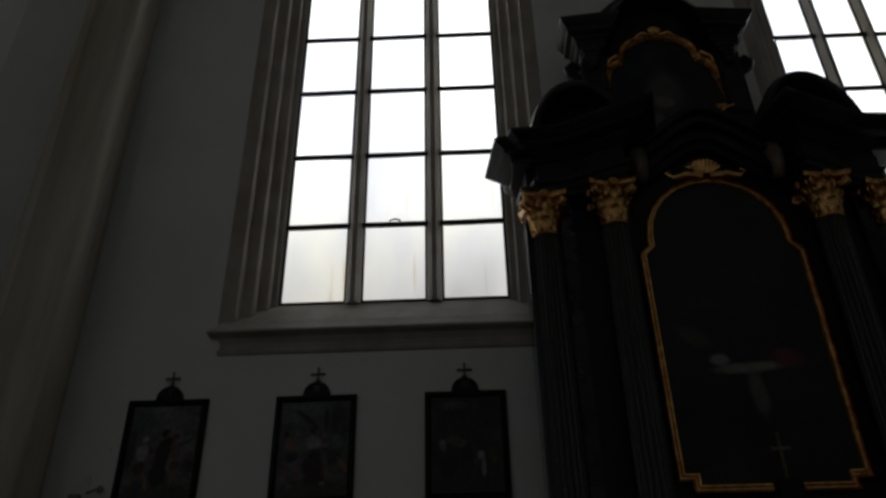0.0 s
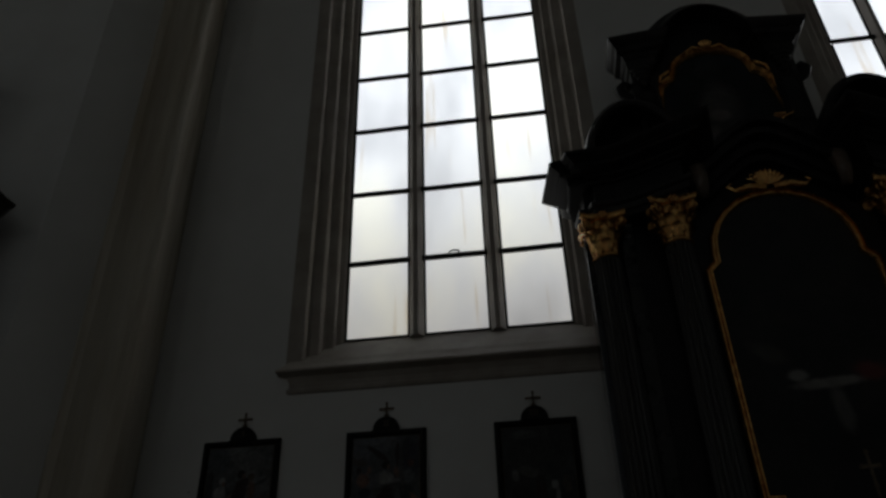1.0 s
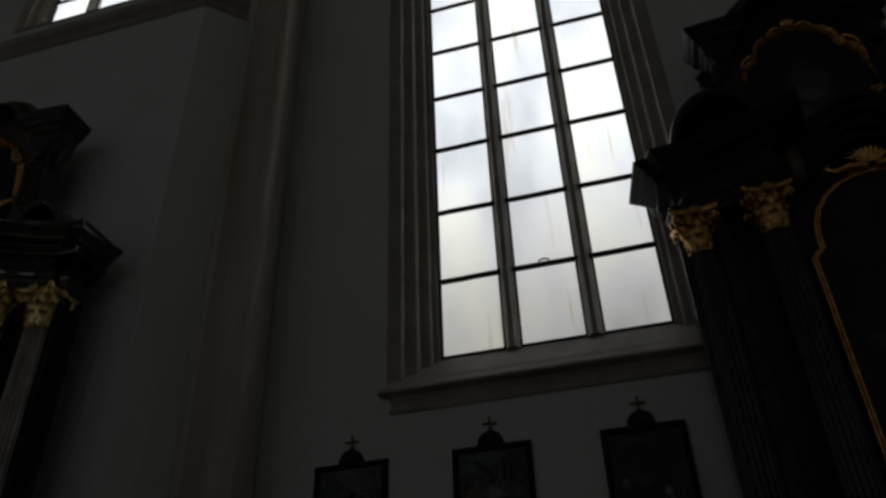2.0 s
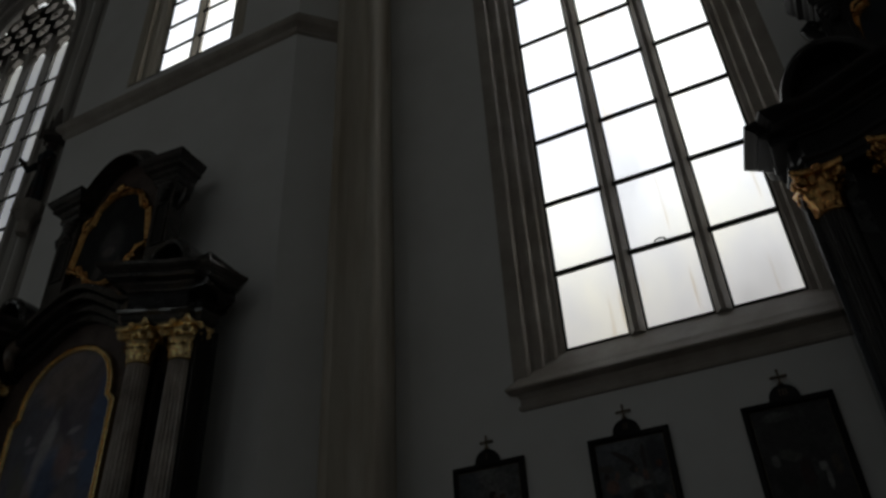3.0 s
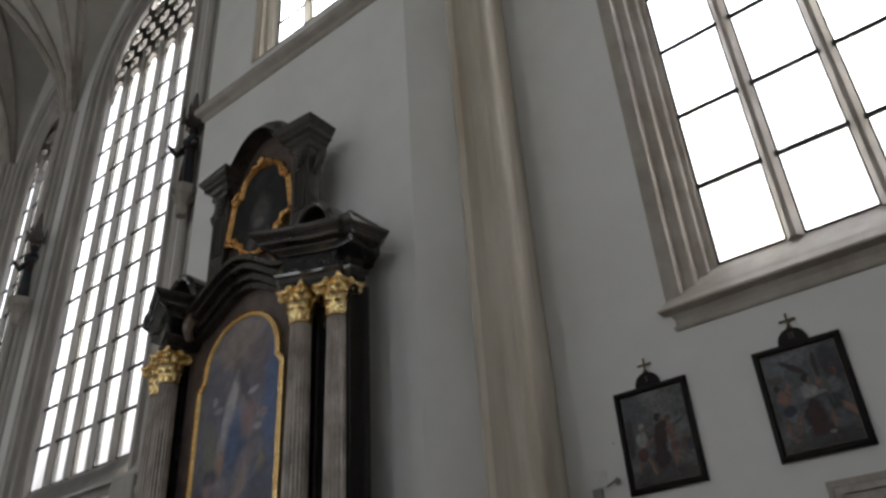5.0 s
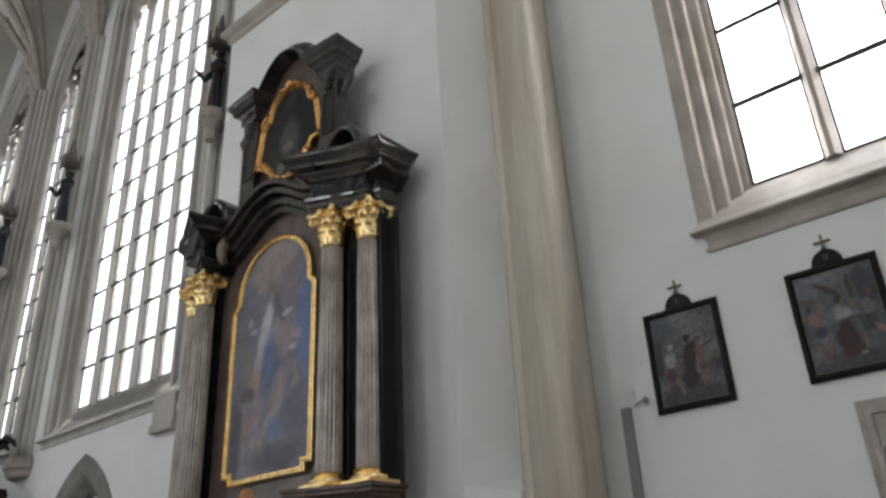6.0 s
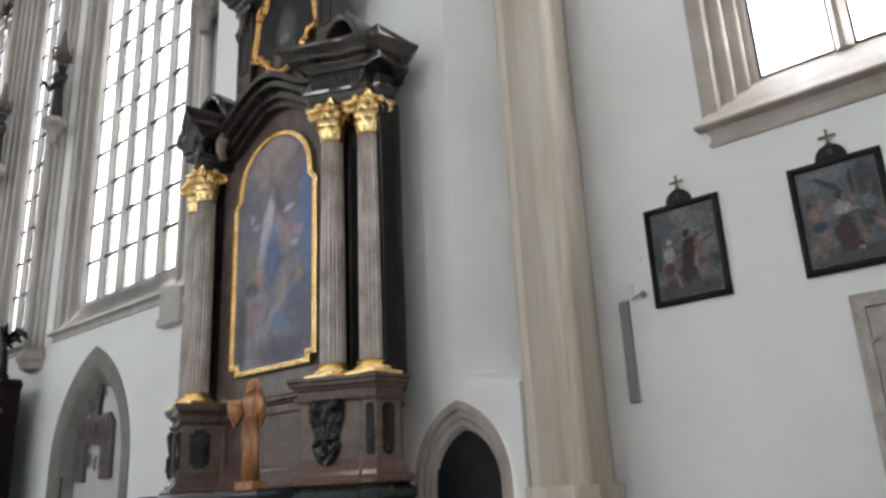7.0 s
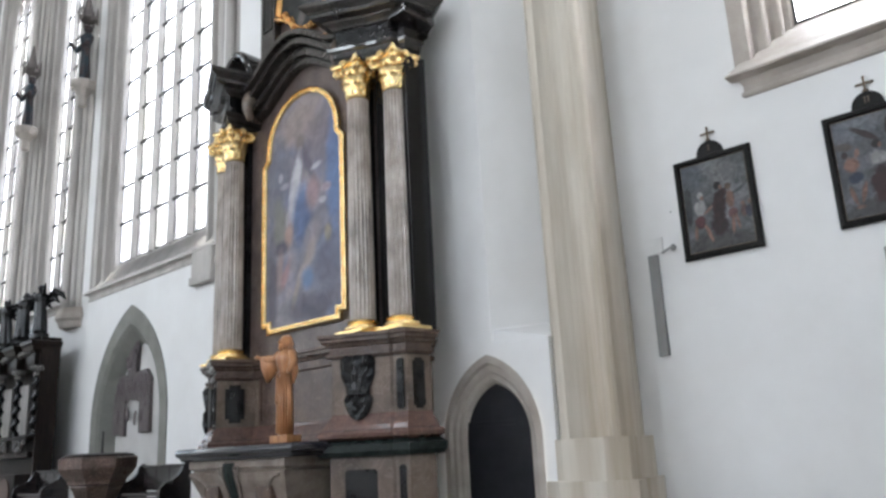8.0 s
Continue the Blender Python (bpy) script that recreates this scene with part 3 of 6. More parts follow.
# ---- structure ----
DOORBLACK = mat("dark_grey_door_paint", (0.014, 0.014, 0.017), 0.5, second=(0.009, 0.009, 0.011), scale=3, fine=50, bump=0.06, spec=0.2)
def window(name, label, cx, yf, steps, zsill, zglass, zs, rise, lights, bars, mull, tracery=False, stone=None, glass=None, mull_stone=None, sill_out=0.16, sill_h=0.42):
    """A tall traceried window. steps: (half width, depth behind the wall's face) of the splayed jamb, from the face in to the glass."""
    stone, glass, mull_stone = stone or JAMB, glass or PANE, mull_stone or stone or JAMB
    root = thing(name, label, "window", cx, yf, zsill, kind="structure")
    hj, (hg, dg) = steps[0][0], steps[-1]
    bm = bmesh.new()
    prev = None
    for h, d in steps:
        zb = (zglass - zsill) * d / dg
        k = h / hj
        o = arch(0, h, zb, zs - zsill, rise * k, 12)
        ring = [bm.verts.new((x, d, z)) for x, z in o]
        if prev:
            for a in range(len(ring) - 1):
                bm.faces.new((prev[a], prev[a + 1], ring[a + 1], ring[a]))
        prev = ring
    part("jamb", bm, stone, root)
    # sloping sill and the moulded string below it
    bm = bmesh.new()
    rows_ = [[bm.verts.new((s * h, d, (zglass - zsill) * d / dg)) for s in (-1, 1)] for h, d in steps]
    rows_ += [[bm.verts.new((s * hg, dg + 0.12, z_)) for s in (-1, 1)] for z_ in (zglass - zsill, -0.05)]
    rows_ += [[bm.verts.new((s * hj, 0.0, -0.05)) for s in (-1, 1)]]
    for p_, q_ in zip(rows_, rows_[1:] + rows_[:1]):
        bm.faces.new((p_[0], p_[1], q_[1], q_[0]))
    bmesh.ops.remove_doubles(bm, verts=bm.verts[:], dist=0.0005)
    part("sloping_sill", bm, stone, root)
    if sill_out:
        bm = bmesh.new()
        e = hj - 0.08
        prof = [(0.0, -0.02 - sill_h), (sill_out * 0.2, -sill_h), (sill_out * 0.22, -sill_h * 0.9), (sill_out * 0.06, -sill_h * 0.85), (sill_out * 0.06, -sill_h * 0.68), (sill_out * 0.3, -sill_h * 0.5), (sill_out * 0.9, -sill_h * 0.44), (sill_out, -sill_h * 0.42), (sill_out, -sill_h * 0.36), (sill_out * 0.45, -sill_h * 0.12), (0.02, 0.02)]
        moulding(bm, [(e, 0.02), (e, -0.001), (-e, -0.001), (-e, 0.02)][::-1], [(-o, z) for o, z in prof], back=0.02)
        part("sill", bm, stone, root)
    # mullions
    w = (2 * hg + mull) / lights
    zt = zs - zsill
    for k in range(1, lights):
        x = -hg - mull / 2 + w * k
        bm = bmesh.new()
        m = mull / 2
        prof = [(-m, 0.06), (-m, -0.02), (-m * 0.9, -0.045), (-m * 0.3, -0.13), (m * 0.3, -0.13), (m * 0.9, -0.045), (m, -0.02), (m, 0.06), (m * 0.4, 0.14), (-m * 0.4, 0.14)]
        z0 = zglass - zsill - 0.03
        top = zt + (rise * hg / hj) * (0.15 if tracery else max(0.2, 1 - abs(x) / hg) * 0.93)
        r0 = [bm.verts.new((x + a, dg + b, z0)) for a, b in prof]
        r1 = [bm.verts.new((x + a, dg + b, top)) for a, b in prof]
        for i in range(len(prof)):
            bm.faces.new((r0[i], r0[(i + 1) % len(prof)], r1[(i + 1) % len(prof)], r1[i]))
        bm.faces.new(r0)
        bm.faces.new(r1)
        part("mullion", bm, mull_stone, root)
    # glazing bars and panes
    zz = [zglass] + list(bars)
    for i, b in enumerate(bars):
        bm = bmesh.new()
        pts = []
        for k in range(13):
            x = -hg + 2 * hg * k / 12
            pts.append((x, dg - 0.03, b - zsill + 0.008 * noise.noise(Vector((x * 2, b, cx)))))
        sweep(bm, pts, [(-0.04, 0), (-0.04, 0.03), (0.04, 0.03), (0.04, 0)], closed=False)
        part("glazing_bar", bm, IRON, root)
    hgl = rise * hg / hj
    for k in range(lights):
        xa = -hg + w * k - 0.02
        xb = xa + w - mull + 0.04
        for i in range(len(zz)):
            za = zz[i] - zsill
            zb_ = (zz[i + 1] if i + 1 < len(zz) else zs) - zsill
            if zb_ - za < 0.05:
                continue
            bm = bmesh.new()
            box(bm, xa - 0.02, xb + 0.02, dg + 0.010, dg + 0.016, za + 0.0, zb_)
            pane = part("pane", bm, glass, root)
            # the lead came round each pane
            bm = bmesh.new()
            t = 0.016 if tracery else 0.028
            for q in ((xa + 0.02, xa + 0.02 + t, za + 0.02, zb_ - 0.02), (xb - 0.02 - t, xb - 0.02, za + 0.02, zb_ - 0.02)):
                box(bm, q[0], q[1], dg - 0.012, dg + 0.008, q[2], q[3])
            if i == 0:
                box(bm, xa + 0.02, xb - 0.02, dg - 0.014, dg + 0.006, za, za + 0.03)
            part("pane_lead", bm, IRON, pane)
    # glass of the pointed head
    bm = bmesh.new()
    o = arch(0, hg, zt, zt + 0.001, hgl, 12)
    vs = [bm.verts.new((x, dg + 0.013, z)) for x, z in o[1:-1]]
    bm.faces.new(vs)
    part("head_glass", bm, glass, root)
    if tracery:
        zt2 = zt
        # pointed, cusped heads of the lights
        for k in range(lights):
            bm = bmesh.new()
            xc = -hg - mull / 2 + w * (k + 0.5)
            o = arch(xc, w / 2, zt2 - 0.35, zt2 - 0.3, w * 0.75, 6)
            sweep(bm, [(x, dg, z) for x, z in o], [(-0.08, -0.08), (-0.08, 0.08), (0.08, 0.08), (0.08, -0.08)], closed=False)
            for s in (-1, 1):
                tube(bm, [(xc + s * w * 0.48, dg, zt2 - 0.2), (xc + s * w * 0.2, dg, zt2 + 0.0), (xc + s * w * 0.32, dg, zt2 + 0.2)], [0.07, 0.05, 0.06], 6)
            part("light_head", bm, JAMB_DK, root)
        # flowing tracery: bent bars and small eyes filling the head
        rnd = random.Random(int(abs(cx) * 10))
        rows = 5
        for j in range(rows):
            z = zt2 + 0.6 + (hgl - 0.7) * j / rows
            f = (z - zt2) / hgl
            half = hg * (1 - f ** 1.6) * 0.98
            cnt = max(1, int(2 * half / 0.66))
            for k in range(cnt):
                xc = -half + 2 * half * (k + 0.5) / cnt
                r = half / cnt
                bm = bmesh.new()
                turn = rnd.uniform(-0.5, 0.5)
                loop = []
                for q in range(12):
                    a = 2 * math.pi * q / 12
                    rr = r * (0.95 + 0.18 * math.cos(2 * a + turn))
                    loop.append((xc + rr * math.cos(a), dg, z + 1.05 * rr * math.sin(a)))
                sweep(bm, loop, [(-0.10, -0.09), (-0.10, 0.09), (0.10, 0.09), (0.10, -0.09)], closed=True)
                for q in range(3):
                    a = turn + 2 * math.pi * q / 3
                    tube(bm, [(xc + r * math.cos(a), dg, z + r * math.sin(a)), (xc + r * 0.35 * math.cos(a + 0.5), dg, z + r * 0.35 * math.sin(a + 0.5))], [0.09, 0.05], 6)
                part("tracery", bm, JAMB_DK, root)
    return root


D, DA, DL = 9.0, 8.0, 8.5
TOPZ = 26.0
W1 = (-0.96, 2.24, 5.6, 16.6, 3.8)
W2 = (6.78, 2.23, 5.6, 16.6, 4.0)


def wall(name, label, x0, x1, yf, thick, z0, z1, holes):
    bm = bmesh.new()
    wall_mesh(bm, x0, x1, yf, yf + thick, z0, z1, holes)
    return tagged(part(name, bm, PLASTER), label, "wall", kind="structure")


def wall_box(name, label, x0, x1, y0, y1, z0, z1):
    bm = bmesh.new()
    box(bm, x0, x1, y0, y1, z0, z1)
    return tagged(part(name, bm, PLASTER), label, "wall", kind="structure")


wall("wall_north", "white plastered church wall with tall window openings", -5.3, 16.0, D, 0.62, -0.2, TOPZ, [W1, W2])
JS = [(2.24, 0.0), (2.04, 0.012), (2.025, 0.03), (2.01, 0.12), (1.97, 0.145), (1.87, 0.15), (1.85, 0.165), (1.835, 0.25), (1.80, 0.275), (1.71, 0.28), (1.69, 0.295), (1.68, 0.35), (1.61, 0.36), (1.57, 0.40)]
BARS = [7.28, 8.54, 9.84, 11.03, 12.2, 13.4, 14.6, 15.8]
window("window_1", "tall three-light window with obscure glass in a moulded grey stone jamb", -0.96, D, JS, 5.6, 6.06, 16.6, 3.8, 3, BARS, 0.21)
window("window_2", "tall four-light window with obscure glass in a grey stone jamb", 6.78, D, [(h - 0.01, d) for h, d in JS], 5.6, 6.06, 16.6, 4.0, 4, [7.2, 8.35, 9.5, 10.65, 11.8, 12.95, 14.1, 15.25], 0.17)

# the projecting wall behind the brown altar, its corner chamfered above the little door
UPW = (-9.55, 1.6, 14.35, 17.6, 2.6)
ZC = 2.52
DOOR = (-6.62, 0.80, 0.0, 1.32, 1.06)
bm = bmesh.new()
wall_mesh(bm, -12.72, -5.62, DA, DA + 0.45, 0.0, ZC, [DOOR])
low = tagged(part("wall_altar_lower", bm, PLASTER), "white plastered lower wall around a small pointed door", "wall", kind="structure")
wall("wall_altar", "white plastered projecting wall with a high window above a ledge", -12.72, -6.53, DA, 0.45, ZC, TOPZ, [UPW])
bm = bmesh.new()
c = [(-6.53, 8.0), (-5.62, 8.91), (-5.62, 9.0), (-6.53, 9.0)]
lo = [bm.verts.new((x, y, ZC)) for x, y in c]
hi = [bm.verts.new((x, y, TOPZ)) for x, y in c]
for k in range(4):
    bm.faces.new((lo[k], lo[(k + 1) % 4], hi[(k + 1) % 4], hi[k]))
bm.faces.new(lo)
# broach stop under the chamfer
v = [bm.verts.new(p) for p in ((-6.53, 8.0, ZC), (-5.62, 8.0, ZC), (-5.62, 8.91, ZC), (-6.50, 8.03, ZC + 0.2), (-5.64, 8.89, ZC + 0.3))]
for q in ((0, 1, 3), (1, 2, 4), (1, 4, 3), (0, 2, 1), (0, 3, 4, 2)):
    bm.faces.new([v[i] for i in q])
tagged(part("wall_chamfer", bm, PLASTER), "white plastered chamfered wall corner", "wall", kind="structure")
wall_box("wall_corner_return", "white plastered return of the projecting wall", -6.0, -5.62, 8.45, 9.0, 0.0, ZC)
window("window_3", "high two-light window with obscure glass above a stone ledge", -9.55, DA, [(1.6, 0.0), (1.5, 0.05), (1.4, 0.05), (1.34, 0.14), (1.24, 0.14), (1.14, 0.2), (1.10, 0.26), (1.01, 0.28)], 14.35, 14.5, 17.6, 2.6, 2, [15.35, 16.2, 17.05], 0.16, sill_out=0, stone=STONE)
# stone ledge that runs round the corner below the high window
bm = bmesh.new()
moulding(bm, [(-12.74, DA + 0.3), (-12.74, DA), (-6.53, DA), (-5.75, 8.78)], [(0.0, 13.46), (-0.05, 13.5), (-0.07, 13.6), (-0.17, 13.68), (-0.19, 13.74), (-0.19, 13.82), (-0.06, 14.05), (0.02, 14.12)])
tagged(part("ledge", bm, JAMB), "grey moulded stone ledge along the projecting wall", "ledge", kind="structure")
# pointed stone door surround and dark door
d = thing("door_1", "small dark wooden door in a pointed moulded stone surround", "door", -6.62, DA, 0.0, kind="structure")
bm = bmesh.new()
prev = None
for h, dep in ((0.82, -0.025), (0.74, -0.025), (0.72, 0.03), (0.66, 0.03), (0.63, 0.06), (0.58, 0.065), (0.55, 0.1), (0.53, 0.15)):
    o = arch(0, h, 0, 1.32, 1.06 * h / 0.8, 10)
    ring = [bm.verts.new((x, dep, z)) for x, z in o]
    if prev:
        for a in range(len(ring) - 1):
            bm.faces.new((prev[a], prev[a + 1], ring[a + 1], ring[a]))
    prev = ring
part("door_surround", bm, JAMB, d)
for k, (za, zb) in enumerate(((0.02, 1.52), (1.53, 2.2))):
    bm = bmesh.new()
    box(bm, -0.56, 0.56, 0.13 + 0.012 * k, 0.19, za, zb, 0.006)
    part("door_leaf", bm, DOORBLACK, d)
bm = bmesh.new()
box(bm, -0.52, 0.52, 0.122, 0.132, 1.49, 1.55, 0.003)
part("door_rail", bm, DOORBLACK, d)

# choir wall with its five-light windows and the pointed recess
LW = [(-17.35, 3.2, 5.75, 19.1, 4.9), (-23.35, 1.85, 5.75, 18.3, 4.2), (-28.1, 2.05, 5.75, 18.3, 4.4), (-34.0, 2.05, 5.75, 18.3, 4.4)]
NICHE = (-18.0, 1.62, 0.0, 2.25, 2.36)
bm = bmesh.new()
wall_mesh(bm, -38.4, -12.3, DL, DL + 0.6, 5.7, TOPZ, LW)
wall_mesh(bm, -38.4, -12.3, DL, DL + 0.6, 0.0, 5.7, [NICHE])
tagged(part("wall_choir", bm, PLASTER), "white plastered choir wall with tall windows", "wall", kind="structure")
JL = [(3.2, 0.0), (3.14, 0.06), (3.06, 0.02), (2.96, 0.0), (2.90, 0.02), (2.86, 0.17), (2.77, 0.23), (2.68, 0.2), (2.64, 0.05), (2.58, 0.03), (2.52, 0.06), (2.48, 0.2), (2.42, 0.29), (2.36, 0.29), (2.33, 0.2), (2.29, 0.18), (2.26, 0.22), (2.23, 0.35)]
LB = [7.4 + 1.02 * k for k in range(11)]
for k, (cx, half, _, spring_, rise_) in enumerate(LW):
    many = half > 3
    window("window_%d" % (k + 4), "huge five-light choir window with stone tracery and obscure glass" if many else "narrow three-light choir window with stone tracery", cx, DL, [(h - 3.2 + half, d) for h, d in JL], 5.75, 6.35, spring_, rise_, 5 if many else 3, LB, 0.18 if many else 0.15, tracery=True, sill_out=0.14, sill_h=0.3, stone=CHOIRSTONE, glass=DIMPANE, mull_stone=CHOIRSTONE)
n_ = thing("recess_1", "pointed wall recess framed in grey stone", "wall recess", -18.0, DL, 0.0, kind="structure")
bm = bmesh.new()
prev = None
for h, dep in ((1.90, 0.01), (1.90, -0.03), (1.58, -0.03), (1.50, 0.03), (1.27, 0.34)):
    o = arch(0, h, 0, 2.25, 2.72 * h / 1.9, 14)
    ring = [bm.verts.new((x, dep, z)) for x, z in o]
    if prev:
        for a in range(len(ring) - 1):
            bm.faces.new((prev[a], prev[a + 1], ring[a + 1], ring[a]))
    prev = ring
part("recess_surround", bm, GREYSTONE, n_)
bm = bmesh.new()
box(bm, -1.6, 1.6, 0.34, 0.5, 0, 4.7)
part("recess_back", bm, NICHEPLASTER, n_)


def extrude_plan(bm, plan, z0, z1):
    lo = [bm.verts.new((x, y, z0)) for x, y in plan]
    hi = [bm.verts.new((x, y, z1)) for x, y in plan]
    n = len(plan)
    for k in range(n):
        bm.faces.new((lo[k], lo[(k + 1) % n], hi[(k + 1) % n], hi[k]))
    for r in (lo, hi):
        bmesh.ops.triangle_fill(bm, use_beauty=True, edges=[e for e in {e for v in r for e in v.link_edges} if e.verts[0] in r and e.verts[1] in r])
    return bm


# sandstone wall pier beside the little door
pier = thing("wall_pier", "moulded beige sandstone wall pier with stains, on a stepped plinth", "pier", -5.3, 8.5, 0, kind="structure")
pl = [(-5.72, 9.0), (-5.72, 8.4), (-5.64, 8.10), (-5.55, 8.02), (-5.46, 8.04), (-5.41, 8.12)]
pl += [(-5.41 + 0.46 * k / 8, 8.12 + 0.17 * math.sin(math.pi * k / 8) ** 0.8 + 0.02 * k / 8) for k in range(1, 8)]
pl += [(-4.87 + 0.09 * math.cos(a), 8.13 + 0.09 * math.sin(a)) for a in [radians(190 + 30 * k) for k in range(6)]]
pl += [(-4.80, 8.26), (-4.79, 8.36), (-4.80, 8.5), (-4.99, 9.0)]
bm = bmesh.new()
extrude_plan(bm, [(x + 5.3, y - 8.5) for x, y in pl], 1.2, TOPZ)
part("shaft", bm, STONE, pier)
base = [(-5.74, 9.0), (-5.68, 8.05), (-5.50, 7.96), (-4.95, 7.98), (-4.76, 8.16), (-4.9, 9.0)]
for grow, z0, z1 in ((0.03, 0.78, 1.26), (0.12, 0.0, 0.78)):
    bm = bmesh.new()
    ring = offset_line([(x + 5.3, y - 8.5) for x, y in base], -grow)
    ring[0], ring[-1] = (ring[0][0], 0.5), (ring[-1][0], 0.5)
    extrude_plan(bm, ring, z0, z1)
    part("plinth", bm, STONE, pier)

# wall shafts between the choir windows, with moulded feet
for k, sx in enumerate((-13.45, -21.4, -25.5, -30.8)):
    sh = thing("wall_shaft", "slender bundled stone wall shaft between choir windows", "wall shaft", sx, DL, 0, group="wall shafts", kind="structure")
    for u, r, v in ((0, 0.12, -0.26), (-0.20, 0.075, -0.14), (0.20, 0.075, -0.14), (-0.36, 0.06, -0.02), (0.36, 0.06, -0.02)):
        bm = bmesh.new()
        lathe(bm, [(r, 5.3), (r, 19.0)], u, v, 12)
        part("roll", bm, CHOIRSTONE, sh, smooth=False)
    bm = bmesh.new()
    moulding(bm, [(-0.46, 0.02), (-0.46, -0.02), (-0.15, -0.31), (0.15, -0.31), (0.46, -0.02), (0.46, 0.02)], [(0.0, 4.85), (-0.03, 4.9), (-0.06, 5.02), (-0.12, 5.1), (-0.12, 5.2), (-0.02, 5.4)], back=0.02)
    part("shaft_foot", bm, JAMB, sh)
    bm = bmesh.new()
    extrude_plan(bm, [(-0.44, 0.02), (-0.36, -0.06), (-0.12, -0.2), (0.12, -0.2), (0.36, -0.06), (0.44, 0.02)], 5.3, 19.0)
    part("shaft_core", bm, CHOIRSTONE, sh)

# the sill's string course steps down beside the first shaft
bm = bmesh.new()
box(bm, -15.06, -14.25, DL - 0.13, DL, 5.0, 5.7, 0.02)
box(bm, -15.08, -14.2, DL - 0.18, DL, 4.88, 5.06, 0.04)
tagged(part("string_course", bm, CHOIRSTONE), "grey stone string course stepping down beside a shaft", "string course", kind="structure")

bm = bmesh.new()
box(bm, -60, 40, 14.0, 14.1, -4, 50)
tagged(part("backdrop", bm, SKY), "bright overcast sky outside the windows", "sky", kind="structure")

# floor, far walls and vault
bm = bmesh.new()
box(bm, -39.2, 16.6, -13.4, 9.7, -0.25, 0.0)
tagged(part("floor", bm, FLOOR), "worn stone church floor", "floor", kind="structure")
SOUTH = [(wx, 1.5, 5.8, 16.0, 2.4) for wx in (-30.0, -22.0, -14.0, -6.0, 2.0, 10.0)]
wall("wall_south", "white plastered church wall across the nave with tall windows", -39.2, 16.6, -13.2, 0.6, 0, TOPZ, SOUTH)
wall_box("wall_west", "plain white plastered end wall", 16.0, 16.6, -12.6, 9.62, 0, TOPZ)
bm = bmesh.new()
wall_mesh(bm, -13.2, 9.7, 0.0, 0.6, 0, TOPZ, [(-6.5, 1.5, 5.8, 18.0, 2.4), (-0.5, 1.5, 5.8, 18.0, 2.4), (5.4, 1.5, 5.8, 18.0, 2.4)])
e_ = tagged(part("wall_east", bm, PLASTER), "white plastered choir end wall with tall windows", "wall", kind="structure")
e_.matrix_world = pose(-38.4, 0, 0, 0, 0, 90)
bm = bmesh.new()
box(bm, -39.2, 16.6, -13.4, 9.7, TOPZ, TOPZ + 0.4)
tagged(part("ceiling", bm, PLASTER), "roof above the vault", "ceiling", kind="structure")

EDGES = [-38.4, -30.8, -25.5, -21.4, -13.45]
YS = [8.5, -2.0, -12.6]
ZS, RISE = 18.8, 5.6


def crown(q):
    return max(0.0, 1 - q ** 1.7) ** 0.72


def vault_z(x, y, xa, xb, ya, yb):
    u = abs(x - (xa + xb) / 2) / ((xb - xa) / 2)
    v = abs(y - (ya + yb) / 2) / (abs(yb - ya) / 2)
    return ZS + RISE * max(crown(min(1, u)), crown(min(1, v)))


bm = bmesh.new()
for ya, yb in zip(YS, YS[1:]):
    for xa, xb in zip(EDGES, EDGES[1:]):
        N = 20
        g = [[bm.verts.new((xa + (xb - xa) * i / N, ya + (yb - ya) * j / N, vault_z(xa + (xb - xa) * i / N, ya + (yb - ya) * j / N, xa, xb, ya, yb))) for j in range(N + 1)] for i in range(N + 1)]
        for i in range(N):
            for j in range(N):
                bm.faces.new((g[i][j], g[i + 1][j], g[i + 1][j + 1], g[i][j + 1]))
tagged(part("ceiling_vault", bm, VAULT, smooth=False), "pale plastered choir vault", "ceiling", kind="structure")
for xa, xb in zip(EDGES, EDGES[1:]):
    ya, yb = YS[0], YS[1]
    xm, ym = (xa + xb) / 2, (ya + yb) / 2
    ends = [((xa, ya), (xb, yb)), ((xa, yb), (xb, ya)), ((xb, ya), (xb, yb)), ((xb, ya), (xm, ym + 2.2)), ((xa, ya), (xm, ym + 2.2)), ((xa, ym), (xb, ym)), ((xm, ya), (xm, yb)), ((xm, ym + 2.2), (xa, ym)), ((xm, ym + 2.2), (xb, ym))]
    rb = thing("vault_rib", "moulded stone ribs of the choir vault", "vault rib", xm, ym, ZS, group="vault ribs", kind="structure")
    for (p0, p1), (q0, q1) in ends:
        path = []
        for k in range(17):
            x, y = p0 + (q0 - p0) * k / 16, p1 + (q1 - p1) * k / 16
            path.append((x - xm, y - ym, vault_z(x, y, xa, xb, ya, yb) - 0.12 - ZS))
        bm = bmesh.new()
        tube(bm, path, 0.13, 6)
        part("rib", bm, JAMB, rb)
# flat aisle ceiling over the bays nearer the camera
bm = bmesh.new()
box(bm, -13.45, 16.0, -12.6, 9.0, 23.0, 23.2)
tagged(part("ceiling_nave", bm, PLASTER), "pale plastered nave ceiling", "ceiling", kind="structure")


# ---- altars ----
def mirror(half):
    """A whole plan line from its right half, (u, v) from the wall round to the middle."""
    left = [(-u, v) for u, v in half]
    return left + half[::-1]


